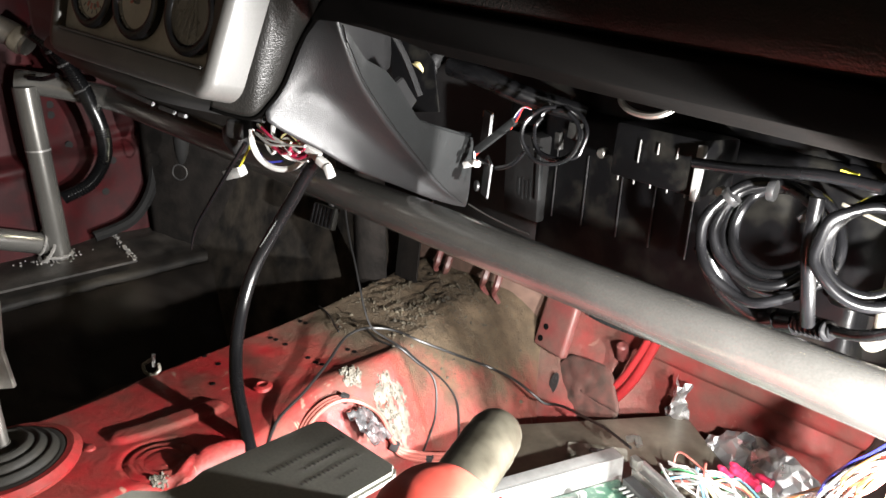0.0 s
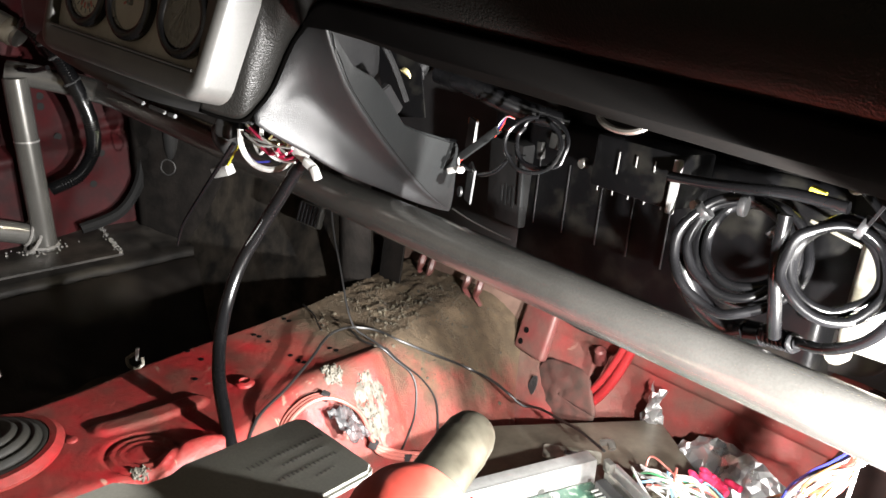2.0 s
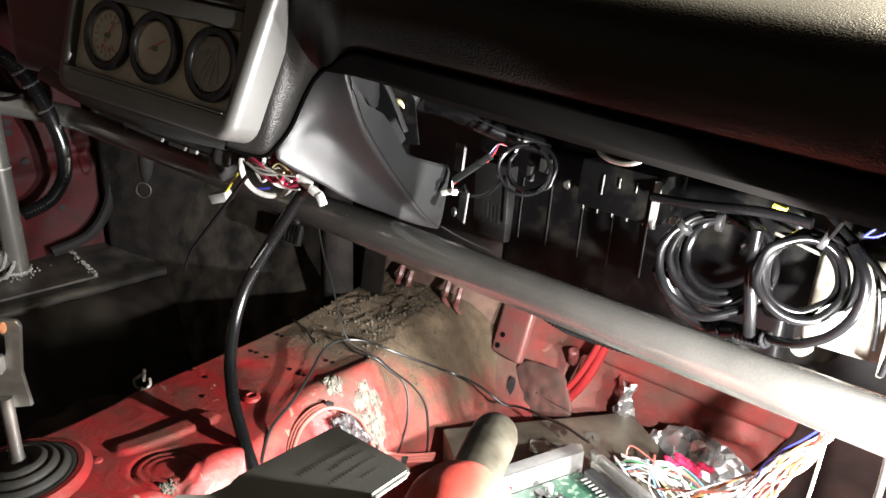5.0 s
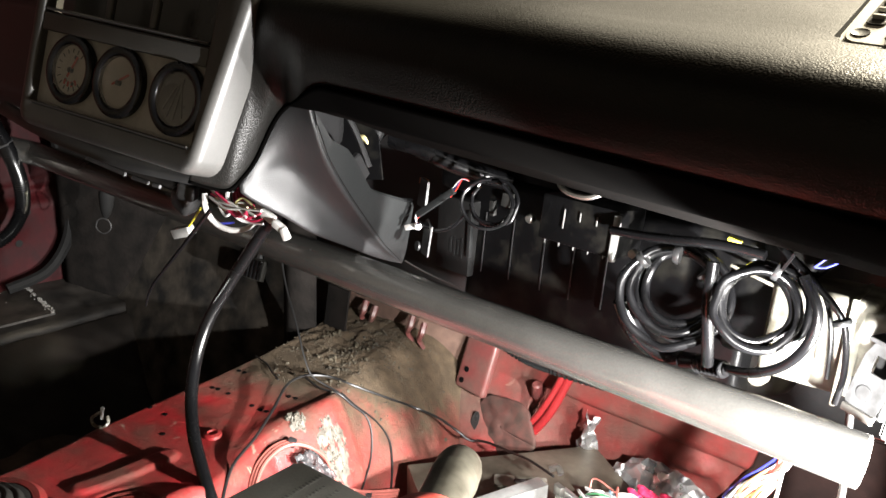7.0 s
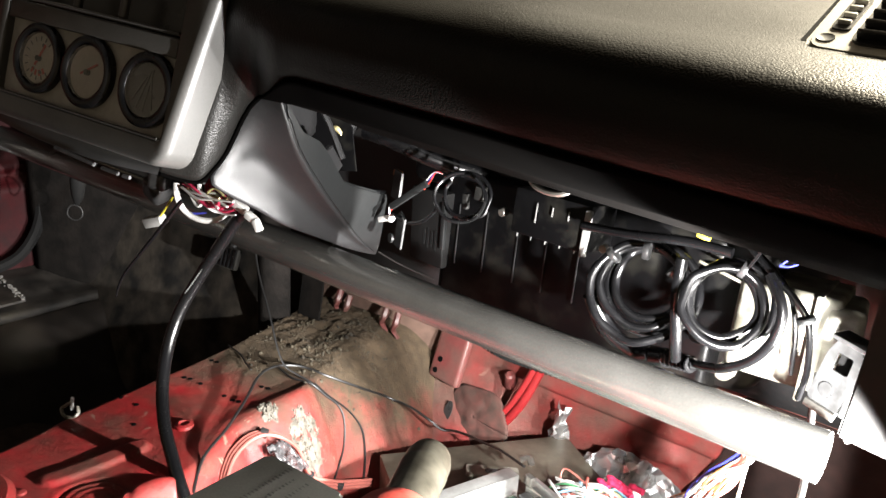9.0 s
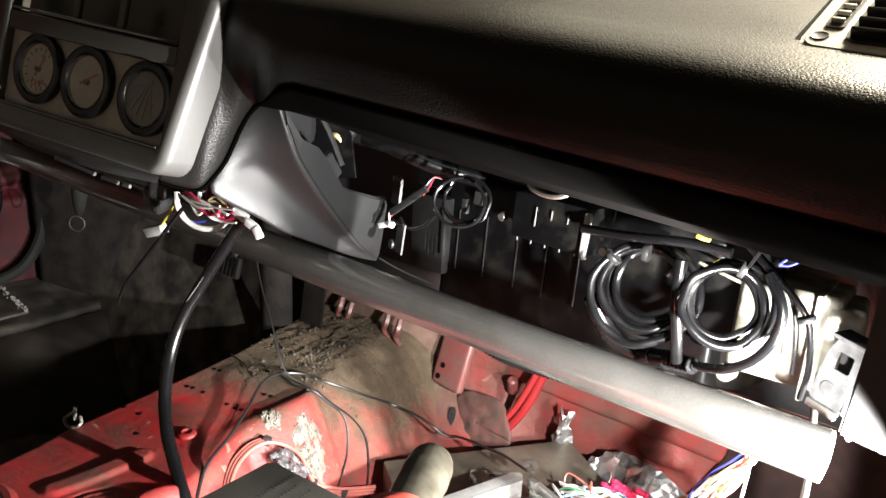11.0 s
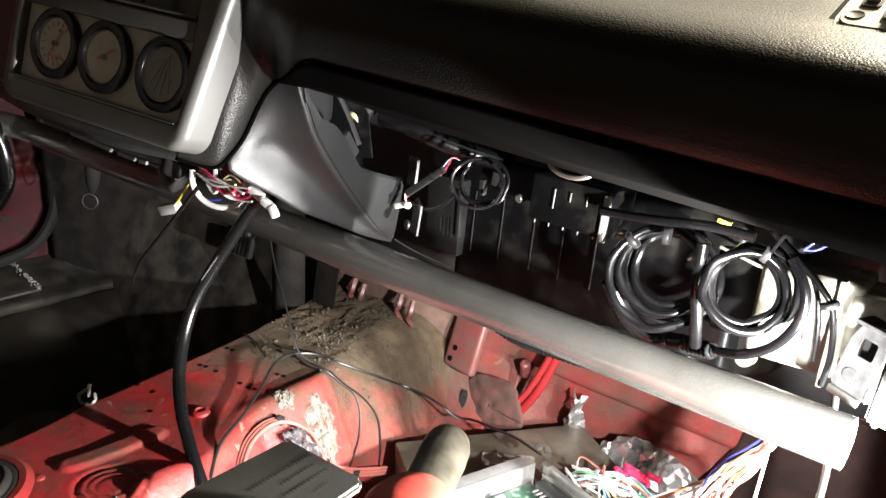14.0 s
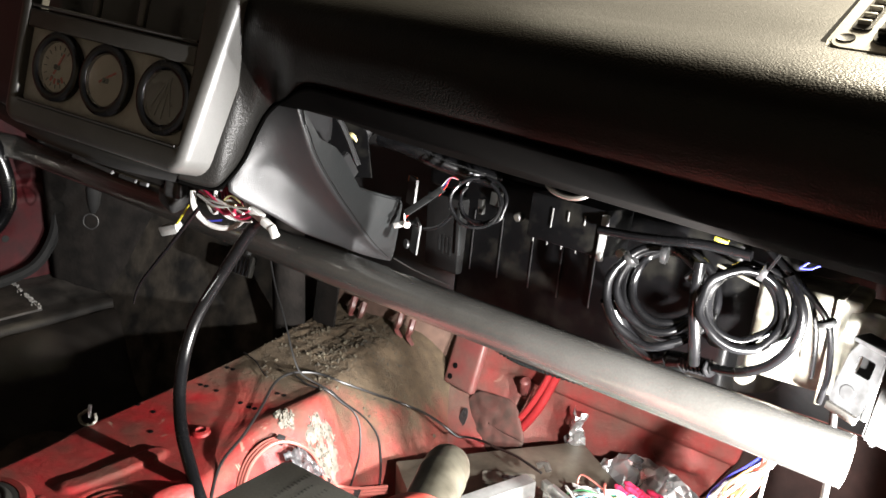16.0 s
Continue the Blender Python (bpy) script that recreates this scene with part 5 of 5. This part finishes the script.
for _ in range(3200):
    x, y = rng.gauss(-0.165, 0.055), rng.gauss(0.165, 0.065)
    if -0.30 < x < -0.05 and 0.03 < y < 0.29 and noise.noise((x * 40, y * 40, 6.5)) + 0.25 * noise.noise((x * 120, y * 120, 2.5)) > rng.uniform(-0.35, 0.25):
        q = rng.uniform(0.0004, 0.0011) * (2.4 if rng.random() < 0.07 else 1)
        bmesh.ops.create_icosphere(bm, subdivisions=1, radius=q, matrix=Matrix.Translation((x, y, tunnel_z(x, y) + q * 0.35)) @ pose(0, 0, 0, rng.uniform(0, 90), rng.uniform(0, 90), 0) @ Matrix.Diagonal((rng.uniform(0.7, 1.5), rng.uniform(0.7, 1.4), 0.7, 1)))
thing("grit", bm, M_GRIT, "dry grit and soil scattered on the tunnel", "dirt", kind="stuff", smooth=False)

lumpy = thing("hose_clip", None, None, "small clear plastic clip on the tunnel edge", "clip")
part("base", sweep(cube_arc((-0.226, -0.186, 0.206), 0.009, 0, 300, (0.6, -0.6, 0.5), (0, 0, 1), 0.0012, seed=8), 0.0020, seg=6), M_DUCT, lumpy)
part("pin", sweep([(-0.228, -0.183, 0.205), (-0.228, -0.183, 0.212), (-0.227, -0.182, 0.220)], 0.0022, seg=6), M_LABEL, lumpy)

# gear lever with boot
lever = thing("gear_lever", None, None, "bare steel gear lever with a grey rubber boot on the tunnel", "gear lever")
part("boot_flange", lathe([(0.060, 0.0), (0.062, 0.004), (0.056, 0.010), (0.050, 0.010), (0.048, 0.004)], pose(-0.128, -0.355, 0.208, 4, -2, 0), 48), M_RED, lever, "red pressed rim")
part("boot", lathe([(0.0515, 0.0), (0.0510, 0.007), (0.0480, 0.0105), (0.0450, 0.0095), (0.0430, 0.0115), (0.0405, 0.0160), (0.0380, 0.0165), (0.0360, 0.0150), (0.0340, 0.0175), (0.0315, 0.0220), (0.0290, 0.0222), (0.0270, 0.0205), (0.0250, 0.0225), (0.0225, 0.0265), (0.0200, 0.0262), (0.0170, 0.0215), (0.0120, 0.0190), (0.0080, 0.0240), (0.0066, 0.0300)],
                   pose(-0.128, -0.355, 0.208, 4, -2, 0), 64), M_BOOT, lever, "ribbed grey rubber boot", smooth="all")
part("rod", sweep([(-0.128, -0.356, 0.205), (-0.1275, -0.357, 0.25), (-0.127, -0.358, 0.30)], 0.0062, seg=16), M_STEEL, lever)
LM = axes((-0.128, -0.354, 0.334), (0.62, 0.78, 0.0), (0.0, 0.0, 1))
part("yoke", slab([(-0.020, -0.048), (0.018, -0.046), (0.014, -0.010), (0.019, 0.034), (0.016, 0.040), (-0.018, 0.046), (-0.05, 0.050), (-0.05, 0.044), (-0.018, 0.034), (0.004, 0.026), (0.003, 0.008), (-0.006, -0.004), (-0.020, -0.006)], 0.005, LM, 0.0008), M_STEEL, lever, "flat steel yoke", smooth=False)
part("pin", sweep([(-0.15, -0.385, 0.362), (-0.135, -0.365, 0.366), (-0.12, -0.352, 0.37)], 0.005, seg=12), M_COPPER, lever)
part("bush", box((0.014, 0.016, 0.012), LM @ at(-0.006, 0.000, 0.004), 0.002), M_ALU, lever)

# thin wires on the tunnel
def wire(pts, r, mat, label, cat="wire", seg=6):
    return thing("wire", sweep(pts, r, seg=seg), mat, label, cat, "loose wires")


wire([(-0.250, 0.092, 0.350), (-0.232, 0.080, 0.325), (-0.205, 0.066, 0.302), (-0.178, 0.054, 0.284), (-0.155, 0.044, 0.264), (-0.137, 0.038, 0.240), (-0.126, 0.040, 0.220), (-0.116, 0.052, 0.207), (-0.100, 0.062, 0.198), (-0.088, 0.072, 0.184)], 0.0012, M_JACKET, "thin black wire hanging onto the tunnel")
wire([(-0.028, -0.160, 0.183), (-0.046, -0.140, 0.195), (-0.057, -0.122, 0.202), (-0.075, -0.084, 0.206), (-0.108, -0.034, 0.208), (-0.138, 0.009, 0.212), (-0.146, 0.038, 0.211), (-0.145, 0.060, 0.206), (-0.131, 0.078, 0.202), (-0.104, 0.092, 0.195), (-0.088, 0.134, 0.169), (-0.078, 0.183, 0.138), (-0.045, 0.195, 0.131),
      (-0.015, 0.200, 0.122), (0.000, 0.209, 0.110), (0.014, 0.215, 0.112), (0.040, 0.207, 0.122), (0.085, 0.185, 0.140), (0.130, 0.160, 0.160), (0.176, 0.142, 0.168)], 0.0017, M_JACKET, "long black wire lying over the tunnel")
wire([(-0.150, 0.050, 0.204), (-0.120, 0.048, 0.202), (-0.096, 0.058, 0.199), (-0.086, 0.073, 0.181), (-0.079, 0.089, 0.163), (-0.069, 0.091, 0.144), (-0.054, 0.077, 0.118), (-0.038, 0.051, 0.102), (-0.030, 0.036, 0.095)], 0.0013, M_JACKET, "thin black wire looping down the tunnel side")
wire([(-0.098, 0.066, 0.196), (-0.087, 0.078, 0.179), (-0.075, 0.103, 0.152), (-0.061, 0.115, 0.126), (-0.047, 0.109, 0.101), (-0.033, 0.094, 0.075), (-0.026, 0.082, 0.066)], 0.0013, M_JACKET, "thin black wire down the tunnel side")
wire([(-0.250, 0.045, 0.202), (-0.232, 0.042, 0.203), (-0.212, 0.038, 0.203), (-0.192, 0.030, 0.202), (-0.173, 0.024, 0.202)], 0.0011, M_JACKET, "short black wire end on the tunnel")
reds = thing("red_wire_loop", None, None, "pair of salmon red wires looped and tied on the tunnel", "wires")
for k in range(3):
    d = 0.0045 * k
    part("strand", sweep([(-0.036 + d, -0.122, 0.170), (-0.046 + d, -0.110, 0.180), (-0.056 + d, -0.093, 0.188), (-0.062 + d, -0.069, 0.193), (-0.060 + d, -0.048, 0.192), (-0.053 + d, -0.028, 0.181), (-0.045 + d * 0.6, -0.011, 0.161), (-0.035 + d * 0.4, -0.004, 0.134), (-0.028, 0.006, 0.110 + d), (-0.022, 0.042, 0.090 + d), (-0.018, 0.092, 0.070 + d)], 0.0023, seg=8), M_WPINK, reds)
for p in ((-0.056, -0.048, 0.192), (-0.031, -0.001, 0.124), (-0.022, 0.040, 0.094)):
    part("tie", box((0.010, 0.008, 0.010), pose(*p, 0, 20, 40), 0.002), M_BLACK, reds)
bag = thing("plastic_bag", sheet(26, 20, lambda s, t: (-0.046 + 0.034 * s, -0.052 + 0.024 * t + 0.01 * s, 0.179 - 0.024 * s + 0.007 * noise.noise((s * 5, t * 5, 9)) + 0.004 * noise.noise((s * 13, t * 13, 3))), 0.0006), M_LABEL, "crumpled clear plastic bag in the wire loop", "bag", smooth="all")
ig = bpy.data.materials.new("clear film")
ig.use_nodes = True
ig_b = ig.node_tree.nodes["Principled BSDF"]
ig_b.inputs["Base Color"].default_value, ig_b.inputs["Roughness"].default_value, ig_b.inputs["Transmission Weight"].default_value, ig_b.inputs["IOR"].default_value = (0.30, 0.30, 0.31, 1), 0.25, 0.85, 1.2
bag.data.materials[0] = ig

# ---- on the bulkhead ----
bulk = bpy.data.objects["wall_bulkhead"]
for x, z in ((-0.242, 0.213), (-0.222, 0.21), (-0.145, 0.218), (-0.122, 0.214)):
    part("hook_tab", sweep([(x, 0.246, z + 0.018), (x + 0.002, 0.238, z + 0.004), (x - 0.004, 0.24, z - 0.008), (x + 0.004, 0.243, z - 0.02)], [0.005, 0.005, 0.004, 0.003], seg=6), M_REDPAD, bulk)
PADM = pose(-0.062, 0.300, 0.170, -18, 0, -6)
pad = part("raised_pad", box((0.058, 0.014, 0.085), PADM, 0.006, 3), M_REDPAD, bulk)
for u, w in ((-0.012, -0.012), (-0.016, -0.030)):
    part("hole", lathe([(0.0042, -0.001), (0.0042, 0.0012)], PADM @ pose(u, -0.0068, w, 90, 0, 0), 14), M_HOLE, pad)
part("stud", lathe([(0.008, 0), (0.0075, 0.022), (0.005, 0.024)], pose(0.033, 0.318, 0.150, 20, 8, 0), 16), M_REDPAD, bulk)
FLAP = pose(0.005, 0.280, 0.102, 68, 0, -8)


def flap_at(s, t):
    a = 2 * math.pi * s
    r = t * (0.052 + 0.009 * noise.noise((math.cos(a) * 1.3, math.sin(a) * 1.3, 4.2)))
    p = FLAP @ Vector((1.12 * r * math.cos(a), 0.80 * r * math.sin(a), 0.006 * (1 - t) ** 0.6 + 0.003 * noise.noise((r * 60 * math.cos(a), r * 60 * math.sin(a), 2))))
    return p


grommet = thing("grommet_flap", sheet(48, 14, flap_at, 0.003), M_PEWTER, "brown grey rubber flap over a hole in the bulkhead", "grommet", smooth="all")
part("gap", lathe([(0.009, 0.0), (0.009, 0.001)], pose(-0.038, 0.270, 0.098, 68, 0, -8) @ Matrix.Diagonal((0.8, 1.7, 1, 1)), 14), M_DARKFACE, grommet)
cables = thing("battery_cable", None, None, "thick red battery cables down the bulkhead", "cable")
part("cable", sweep([(0.095, 0.310, 0.225), (0.084, 0.306, 0.19), (0.066, 0.298, 0.14), (0.038, 0.290, 0.095), (0.005, 0.275, 0.06), (-0.03, 0.25, 0.04)], 0.0064, seg=14), M_CABLE, cables)
part("cable", sweep([(0.088, 0.300, 0.225), (0.075, 0.296, 0.185), (0.054, 0.288, 0.137), (0.024, 0.276, 0.094), (-0.010, 0.258, 0.066), (-0.045, 0.235, 0.05)], 0.0046, seg=12), M_CABLE, cables)
corr = thing("corrugated_conduit", None, None, "black corrugated conduit behind the dash bar", "conduit")
lc = spline([(0.10, 0.10, 0.335), (0.15, 0.10, 0.3235), (0.19, 0.10, 0.3235), (0.25, 0.10, 0.328)], 22)
part("conduit", sweep(lc, [0.006 + 0.0014 * (i % 2) for i in range(len(lc))], seg=10, steps=1), M_RUBBER, corr)


def crumple(place, amp, seed, nu=22, nv=16):
    """A sheet creased at random into small flat facets."""
    rng = random.Random(seed)

    def f(s, t):
        return Vector(place(s, t)) + Vector((rng.uniform(-amp, amp), rng.uniform(-amp, amp), rng.uniform(-amp, amp)))
    bm = sheet(nu, nv, f)
    bmesh.ops.triangulate(bm, faces=bm.faces, quad_method="BEAUTY")
    bmesh.ops.solidify(bm, geom=list(bm.faces), thickness=0.0004)
    return bm


def foil_fold(x, y, z, k):
    return Vector((x, y, z)) + 0.010 * noise.noise_vector((x * 34 + k, y * 34, z * 34)) + 0.003 * noise.noise_vector((x * 90, y * 90 + k, z * 90))


thing("foil_strip", crumple(lambda s, t: foil_fold(0.106 + 0.030 * t + 0.012 * s - 0.008 * t * s, 0.312 - 0.010 * math.sin(3.14 * t), 0.100 + 0.016 * t + 0.060 * s - 0.016 * t * s, 1), 0.0022, 1, 9, 6), M_FOIL, "crumpled aluminium foil on the bulkhead", "foil", smooth=False)
thing("crumpled_foil", crumple(lambda s, t: foil_fold(0.168 + 0.135 * s + 0.010 * t, 0.262 + 0.060 * t, 0.082 + (0.020 + 0.042 * math.sin(math.pi * (0.08 + 0.84 * s))) * math.sin(math.pi * 0.93 * t), 5), 0.0030, 4, 22, 12), M_FOIL, "crumpled aluminium foil beside the cover", "foil", smooth=False)
thing("black_tape", crumple(lambda s, t: (0.235 + 0.085 * s, 0.262 - 0.03 * t - 0.01 * s, 0.105 + 0.012 * math.sin(math.pi * t)), 0.0012, 6, 14, 7), M_LID, "dark tape over the foil", "tape", smooth=False)

# steel cover on the floor
cover = thing("steel_cover", None, None, "dusty steel electronics cover lying on the floor", "metal case")
CM = axes((0.128, 0.322, 0.110), (0.82, -0.57, 0.06), (0.485, 0.874, 0.0))
part("body", box((0.145, 0.26, 0.085), CM @ at(0.0725, -0.13, -0.0425), 0.003), M_PLATE, cover)
part("edge_strip", box((0.003, 0.26, 0.003), CM @ at(0.144, -0.13, 0.0005), 0.0008), M_STEEL, cover)
TM = axes((0.112, 0.172, 0.1165), (0.80, 0.60, 0.0), (-0.6, 0.8, 0.0))
tab = part("mounting_tab", slab(round_rect(-0.032, -0.012, 0.034, 0.012, 0.004), 0.0035, TM, 0.0005), M_DUCT, cover, "pale mounting tab", smooth=False)
part("slot", slab(round_rect(-0.008, -0.003, 0.012, 0.004, 0.003), 0.001, TM @ at(0, 0, 0.0006)), M_DARKFACE, tab, smooth=False)

# open control unit with circuit board
ecu = thing("circuit_board_unit", None, None, "open aluminium control unit with a green circuit board", "electronics")
EM = axes((0.184, 0.130, 0.166), (0.955, -0.295, 0.0), (0.295, 0.955, 0.0))
part("side_wall", box((0.0035, 0.19, 0.045), EM @ at(-0.004, -0.100, -0.022), 0.0008), M_ALU, ecu, "white lit aluminium wall")
part("rim", box((0.018, 0.19, 0.0025), EM @ at(-0.012, -0.100, -0.001), 0.0006), M_ALU, ecu)
part("tray", box((0.16, 0.19, 0.003), EM @ at(0.076, -0.100, -0.044), 0.0008), M_ALU, ecu)
board = part("board", box((0.145, 0.175, 0.0018), EM @ at(0.074, -0.100, -0.022)), M_PCB, ecu, "green circuit board")
part("rail", box((0.012, 0.007, 0.012), EM @ at(0.006, 0.004, -0.004), 0.001), M_STEEL, ecu)
part("front_rail", box((0.15, 0.006, 0.016), EM @ at(0.082, 0.010, -0.010), 0.001), M_ALU, ecu)
part("front_rail", box((0.15, 0.004, 0.010), EM @ at(0.082, 0.000, -0.013), 0.001), M_STEEL, ecu)
part("header", box((0.105, 0.012, 0.014), EM @ at(0.070, -0.014, -0.014), 0.001), M_BLACK, ecu)
for k in range(16):
    part("pin", box((0.0016, 0.012, 0.0016), EM @ at(0.024 + 0.006 * k, -0.022, -0.013)), M_ALU, ecu)
rng = random.Random(21)
for k in range(46):
    u, v = rng.uniform(0.008, 0.14), rng.uniform(-0.17, -0.04)
    kind = k % 4
    if kind == 0:
        part("chip", box((rng.uniform(0.008, 0.02), rng.uniform(0.006, 0.012), 0.004), EM @ at(u, v, -0.019), 0.0005), M_BLACK, board)
    elif kind == 1:
        part("capacitor", lathe([(0.004, 0.0), (0.004, 0.010), (0.003, 0.011)], EM @ at(u, v, -0.021), 14), M_BLACK if k % 3 else M_ALU, board)
    elif kind == 2:
        part("resistor", box((0.007, 0.0025, 0.0025), EM @ at(u, v, -0.0195) @ pose(0, 0, 0, 0, 0, rng.choice((0, 90))), 0.0008), (M_CREAM, M_WHITE, M_GREEN)[k % 3], board)
    else:
        part("coil", lathe([(0.003, 0.0), (0.0035, 0.003), (0.003, 0.012)], EM @ at(u, v, -0.021), 10), (M_GREEN, M_LABEL, M_BLUE)[k % 3], board)
part("latch", sweep([(0.168, 0.146, 0.172), (0.176, 0.150, 0.176), (0.183, 0.146, 0.172)], 0.004, seg=6), M_STEEL, ecu)

# loose wiring at the right
mats = (M_WHITE, M_WPINK, M_LABEL, M_ORANGE, M_WHITE, M_WRED, M_CREAM, M_LABEL, M_WHITE)
bundle = thing("wire_bundle", None, None, "bundle of many coloured wires falling behind the dash bar", "wires")
rng = random.Random(31)
for k in range(24):
    j = lambda a: rng.uniform(-a, a)
    end = Vector((0.315 + j(0.05), 0.12 + j(0.05), 0.135 + rng.uniform(0, 0.03)))
    part("strand", sweep([(0.438 + j(0.003), 0.058 + j(0.003), 0.362), (0.433 + j(0.004), 0.060 + j(0.006), 0.338 + j(0.003)), (0.412 + j(0.012), 0.066 + j(0.014), 0.302 + j(0.008)), (0.378 + j(0.022), 0.085 + j(0.022), 0.235 + j(0.014)), end], rng.choice((0.0009, 0.0012, 0.0015)), seg=6), mats[k % len(mats)], bundle)
part("white_wire", sweep([(0.437, 0.054, 0.362), (0.436, 0.055, 0.338), (0.434, 0.056, 0.300), (0.428, 0.06, 0.22)], 0.0014, seg=8), M_LABEL, bundle)
part("blue_wire", sweep([(0.436, 0.06, 0.355), (0.418, 0.062, 0.329), (0.402, 0.066, 0.307), (0.387, 0.07, 0.275), (0.38, 0.08, 0.20)], 0.0011, seg=6), M_BLUE, bundle)
part("grey_sleeve", sweep([(0.438, 0.058, 0.362), (0.430, 0.062, 0.336), (0.412, 0.068, 0.315), (0.404, 0.07, 0.304)], [0.005, 0.005, 0.0045, 0.003], seg=8), M_PODIN, bundle)
thing("earth_cable", sweep([(0.471, 0.062, 0.432), (0.473, 0.060, 0.402), (0.480, 0.058, 0.336), (0.476, 0.062, 0.216)], 0.0030, seg=10), M_BEZEL, "dull grey cable hanging from the end bracket", "cable")
crimps = thing("crimped_wires", None, None, "tangle of coloured wires with pink crimp connectors", "wires")
for k in range(6):
    c = Vector((0.248 + 0.0072 * k, 0.203 + 0.011 * (k % 2), 0.150 + 0.003 * (k % 3)))
    d = Vector((0.8, -0.35 + 0.1 * (k % 3), 0.05 * (k % 2))).normalized()
    part("crimp", sweep([c - d * 0.010, c - d * 0.004, c, c + d * 0.009], [0.0024, 0.0042, 0.0036, 0.0040], seg=10), M_PINK, crimps, "pink crimp connector")
rng = random.Random(41)
for k in range(26):
    j = lambda a: rng.uniform(-a, a)
    a = Vector((0.220 + j(0.025), 0.178 + j(0.015), 0.138 + j(0.008)))
    b = Vector((0.295 + j(0.03), 0.165 + j(0.03), 0.142 + j(0.010)))
    part("strand", sweep([a, a.lerp(b, 0.3) + Vector((j(0.02), j(0.02), 0.015)), a.lerp(b, 0.7) + Vector((j(0.02), j(0.02), 0.012)), b], rng.choice((0.0011, 0.0015)), seg=6), (M_WHITE, M_LBLUE, M_WHITE, M_LABEL, M_WHITE, M_CREAM, M_WPINK, M_WHITE, M_GREEN)[k % 9], crimps)

# ---- near things ----
case = thing("electronics_box", None, None, "dark grey matt plastic box with worn embossed lettering", "plastic box")
KM = axes((0.136, -0.189, 0.3205), (0.985, 0.07, 0.0), (0.0, 1, 0.0)) @ Matrix.Scale(1.1, 4)
part("lid", slab([(-0.004, -0.006), (0.002, 0.0), (0.070, 0.0), (0.076, -0.006), (0.076, -0.26), (-0.030, -0.26), (-0.020, -0.125), (-0.006, -0.112), (-0.004, -0.098), (-0.008, -0.088)], 0.007, KM, 0.0022), M_LID, case, smooth=False)
part("base", box((0.078, 0.085, 0.250), KM @ at(0.036, -0.212, -0.131), 0.004), M_LID, case)
TX = KM @ at(0.036, -0.060, 0.00002)
for row, (w, h) in enumerate(((0.060, 0.005), (0.034, 0.0035), (0.045, 0.0035), (0.016, 0.003))):
    n = int(w / 0.0032)
    rng = random.Random(70 + row)
    for k in range(n):
        part("worn_letter_bar", box((h * rng.uniform(0.5, 1), rng.uniform(0.0006, 0.0018), 0.0001), TX @ at(-0.012 + 0.011 * row, 0.03 - w / 2 + 0.0032 * k + 0.005 * (row % 2), 0)), M_EMBOSS, case)
LB = KM @ at(0.040, -0.125, 0.0006)
part("label", box((0.016, 0.030, 0.0006), LB), M_BLACK, case, "black striped label")
for k in range(6):
    part("label_stripe", box((0.013, 0.0018, 0.0005), LB @ at(0, -0.012 + 0.005 * k, 0.0005)), M_LABEL, case)

light_can = thing("red_capped_can", None, None, "tarnished metal can with a red moulded cap", "metal can")
d_can = Vector((-0.046, 0.092, -0.006)).normalized()
NM = Matrix.Translation((0.2959, -0.2165, 0.3477)) @ d_can.to_track_quat("Z", "Y").to_matrix().to_4x4() @ Matrix.Scale(0.93, 4)
part("can", lathe([(0.0200, -0.05), (0.0200, 0.078), (0.0205, 0.080), (0.0205, 0.084), (0.0200, 0.086), (0.0198, 0.100), (0.0180, 0.108), (0.013, 0.113), (0.005, 0.115)], NM, 40), M_CYL, light_can)
part("cap", lathe([(0.040, -0.328), (0.042, -0.320), (0.042, -0.02), (0.0415, 0.0), (0.039, 0.017), (0.033, 0.031), (0.023, 0.042), (0.011, 0.0465)], Matrix.Translation((0.301, -0.224, 0.331)), 48), M_REDCAP, light_can, "red moulded cap")
for a, h in ((30, -0.015), (75, -0.03), (140, -0.02)):
    part("rivet", lathe([(0.0025, 0), (0.0018, 0.0015)], Matrix.Translation((0.301, -0.224, 0.342)) @ pose(0.0415 * math.cos(radians(a)), 0.0415 * math.sin(radians(a)), 0.009, 0, 55, a), 10), M_WRED, light_can)
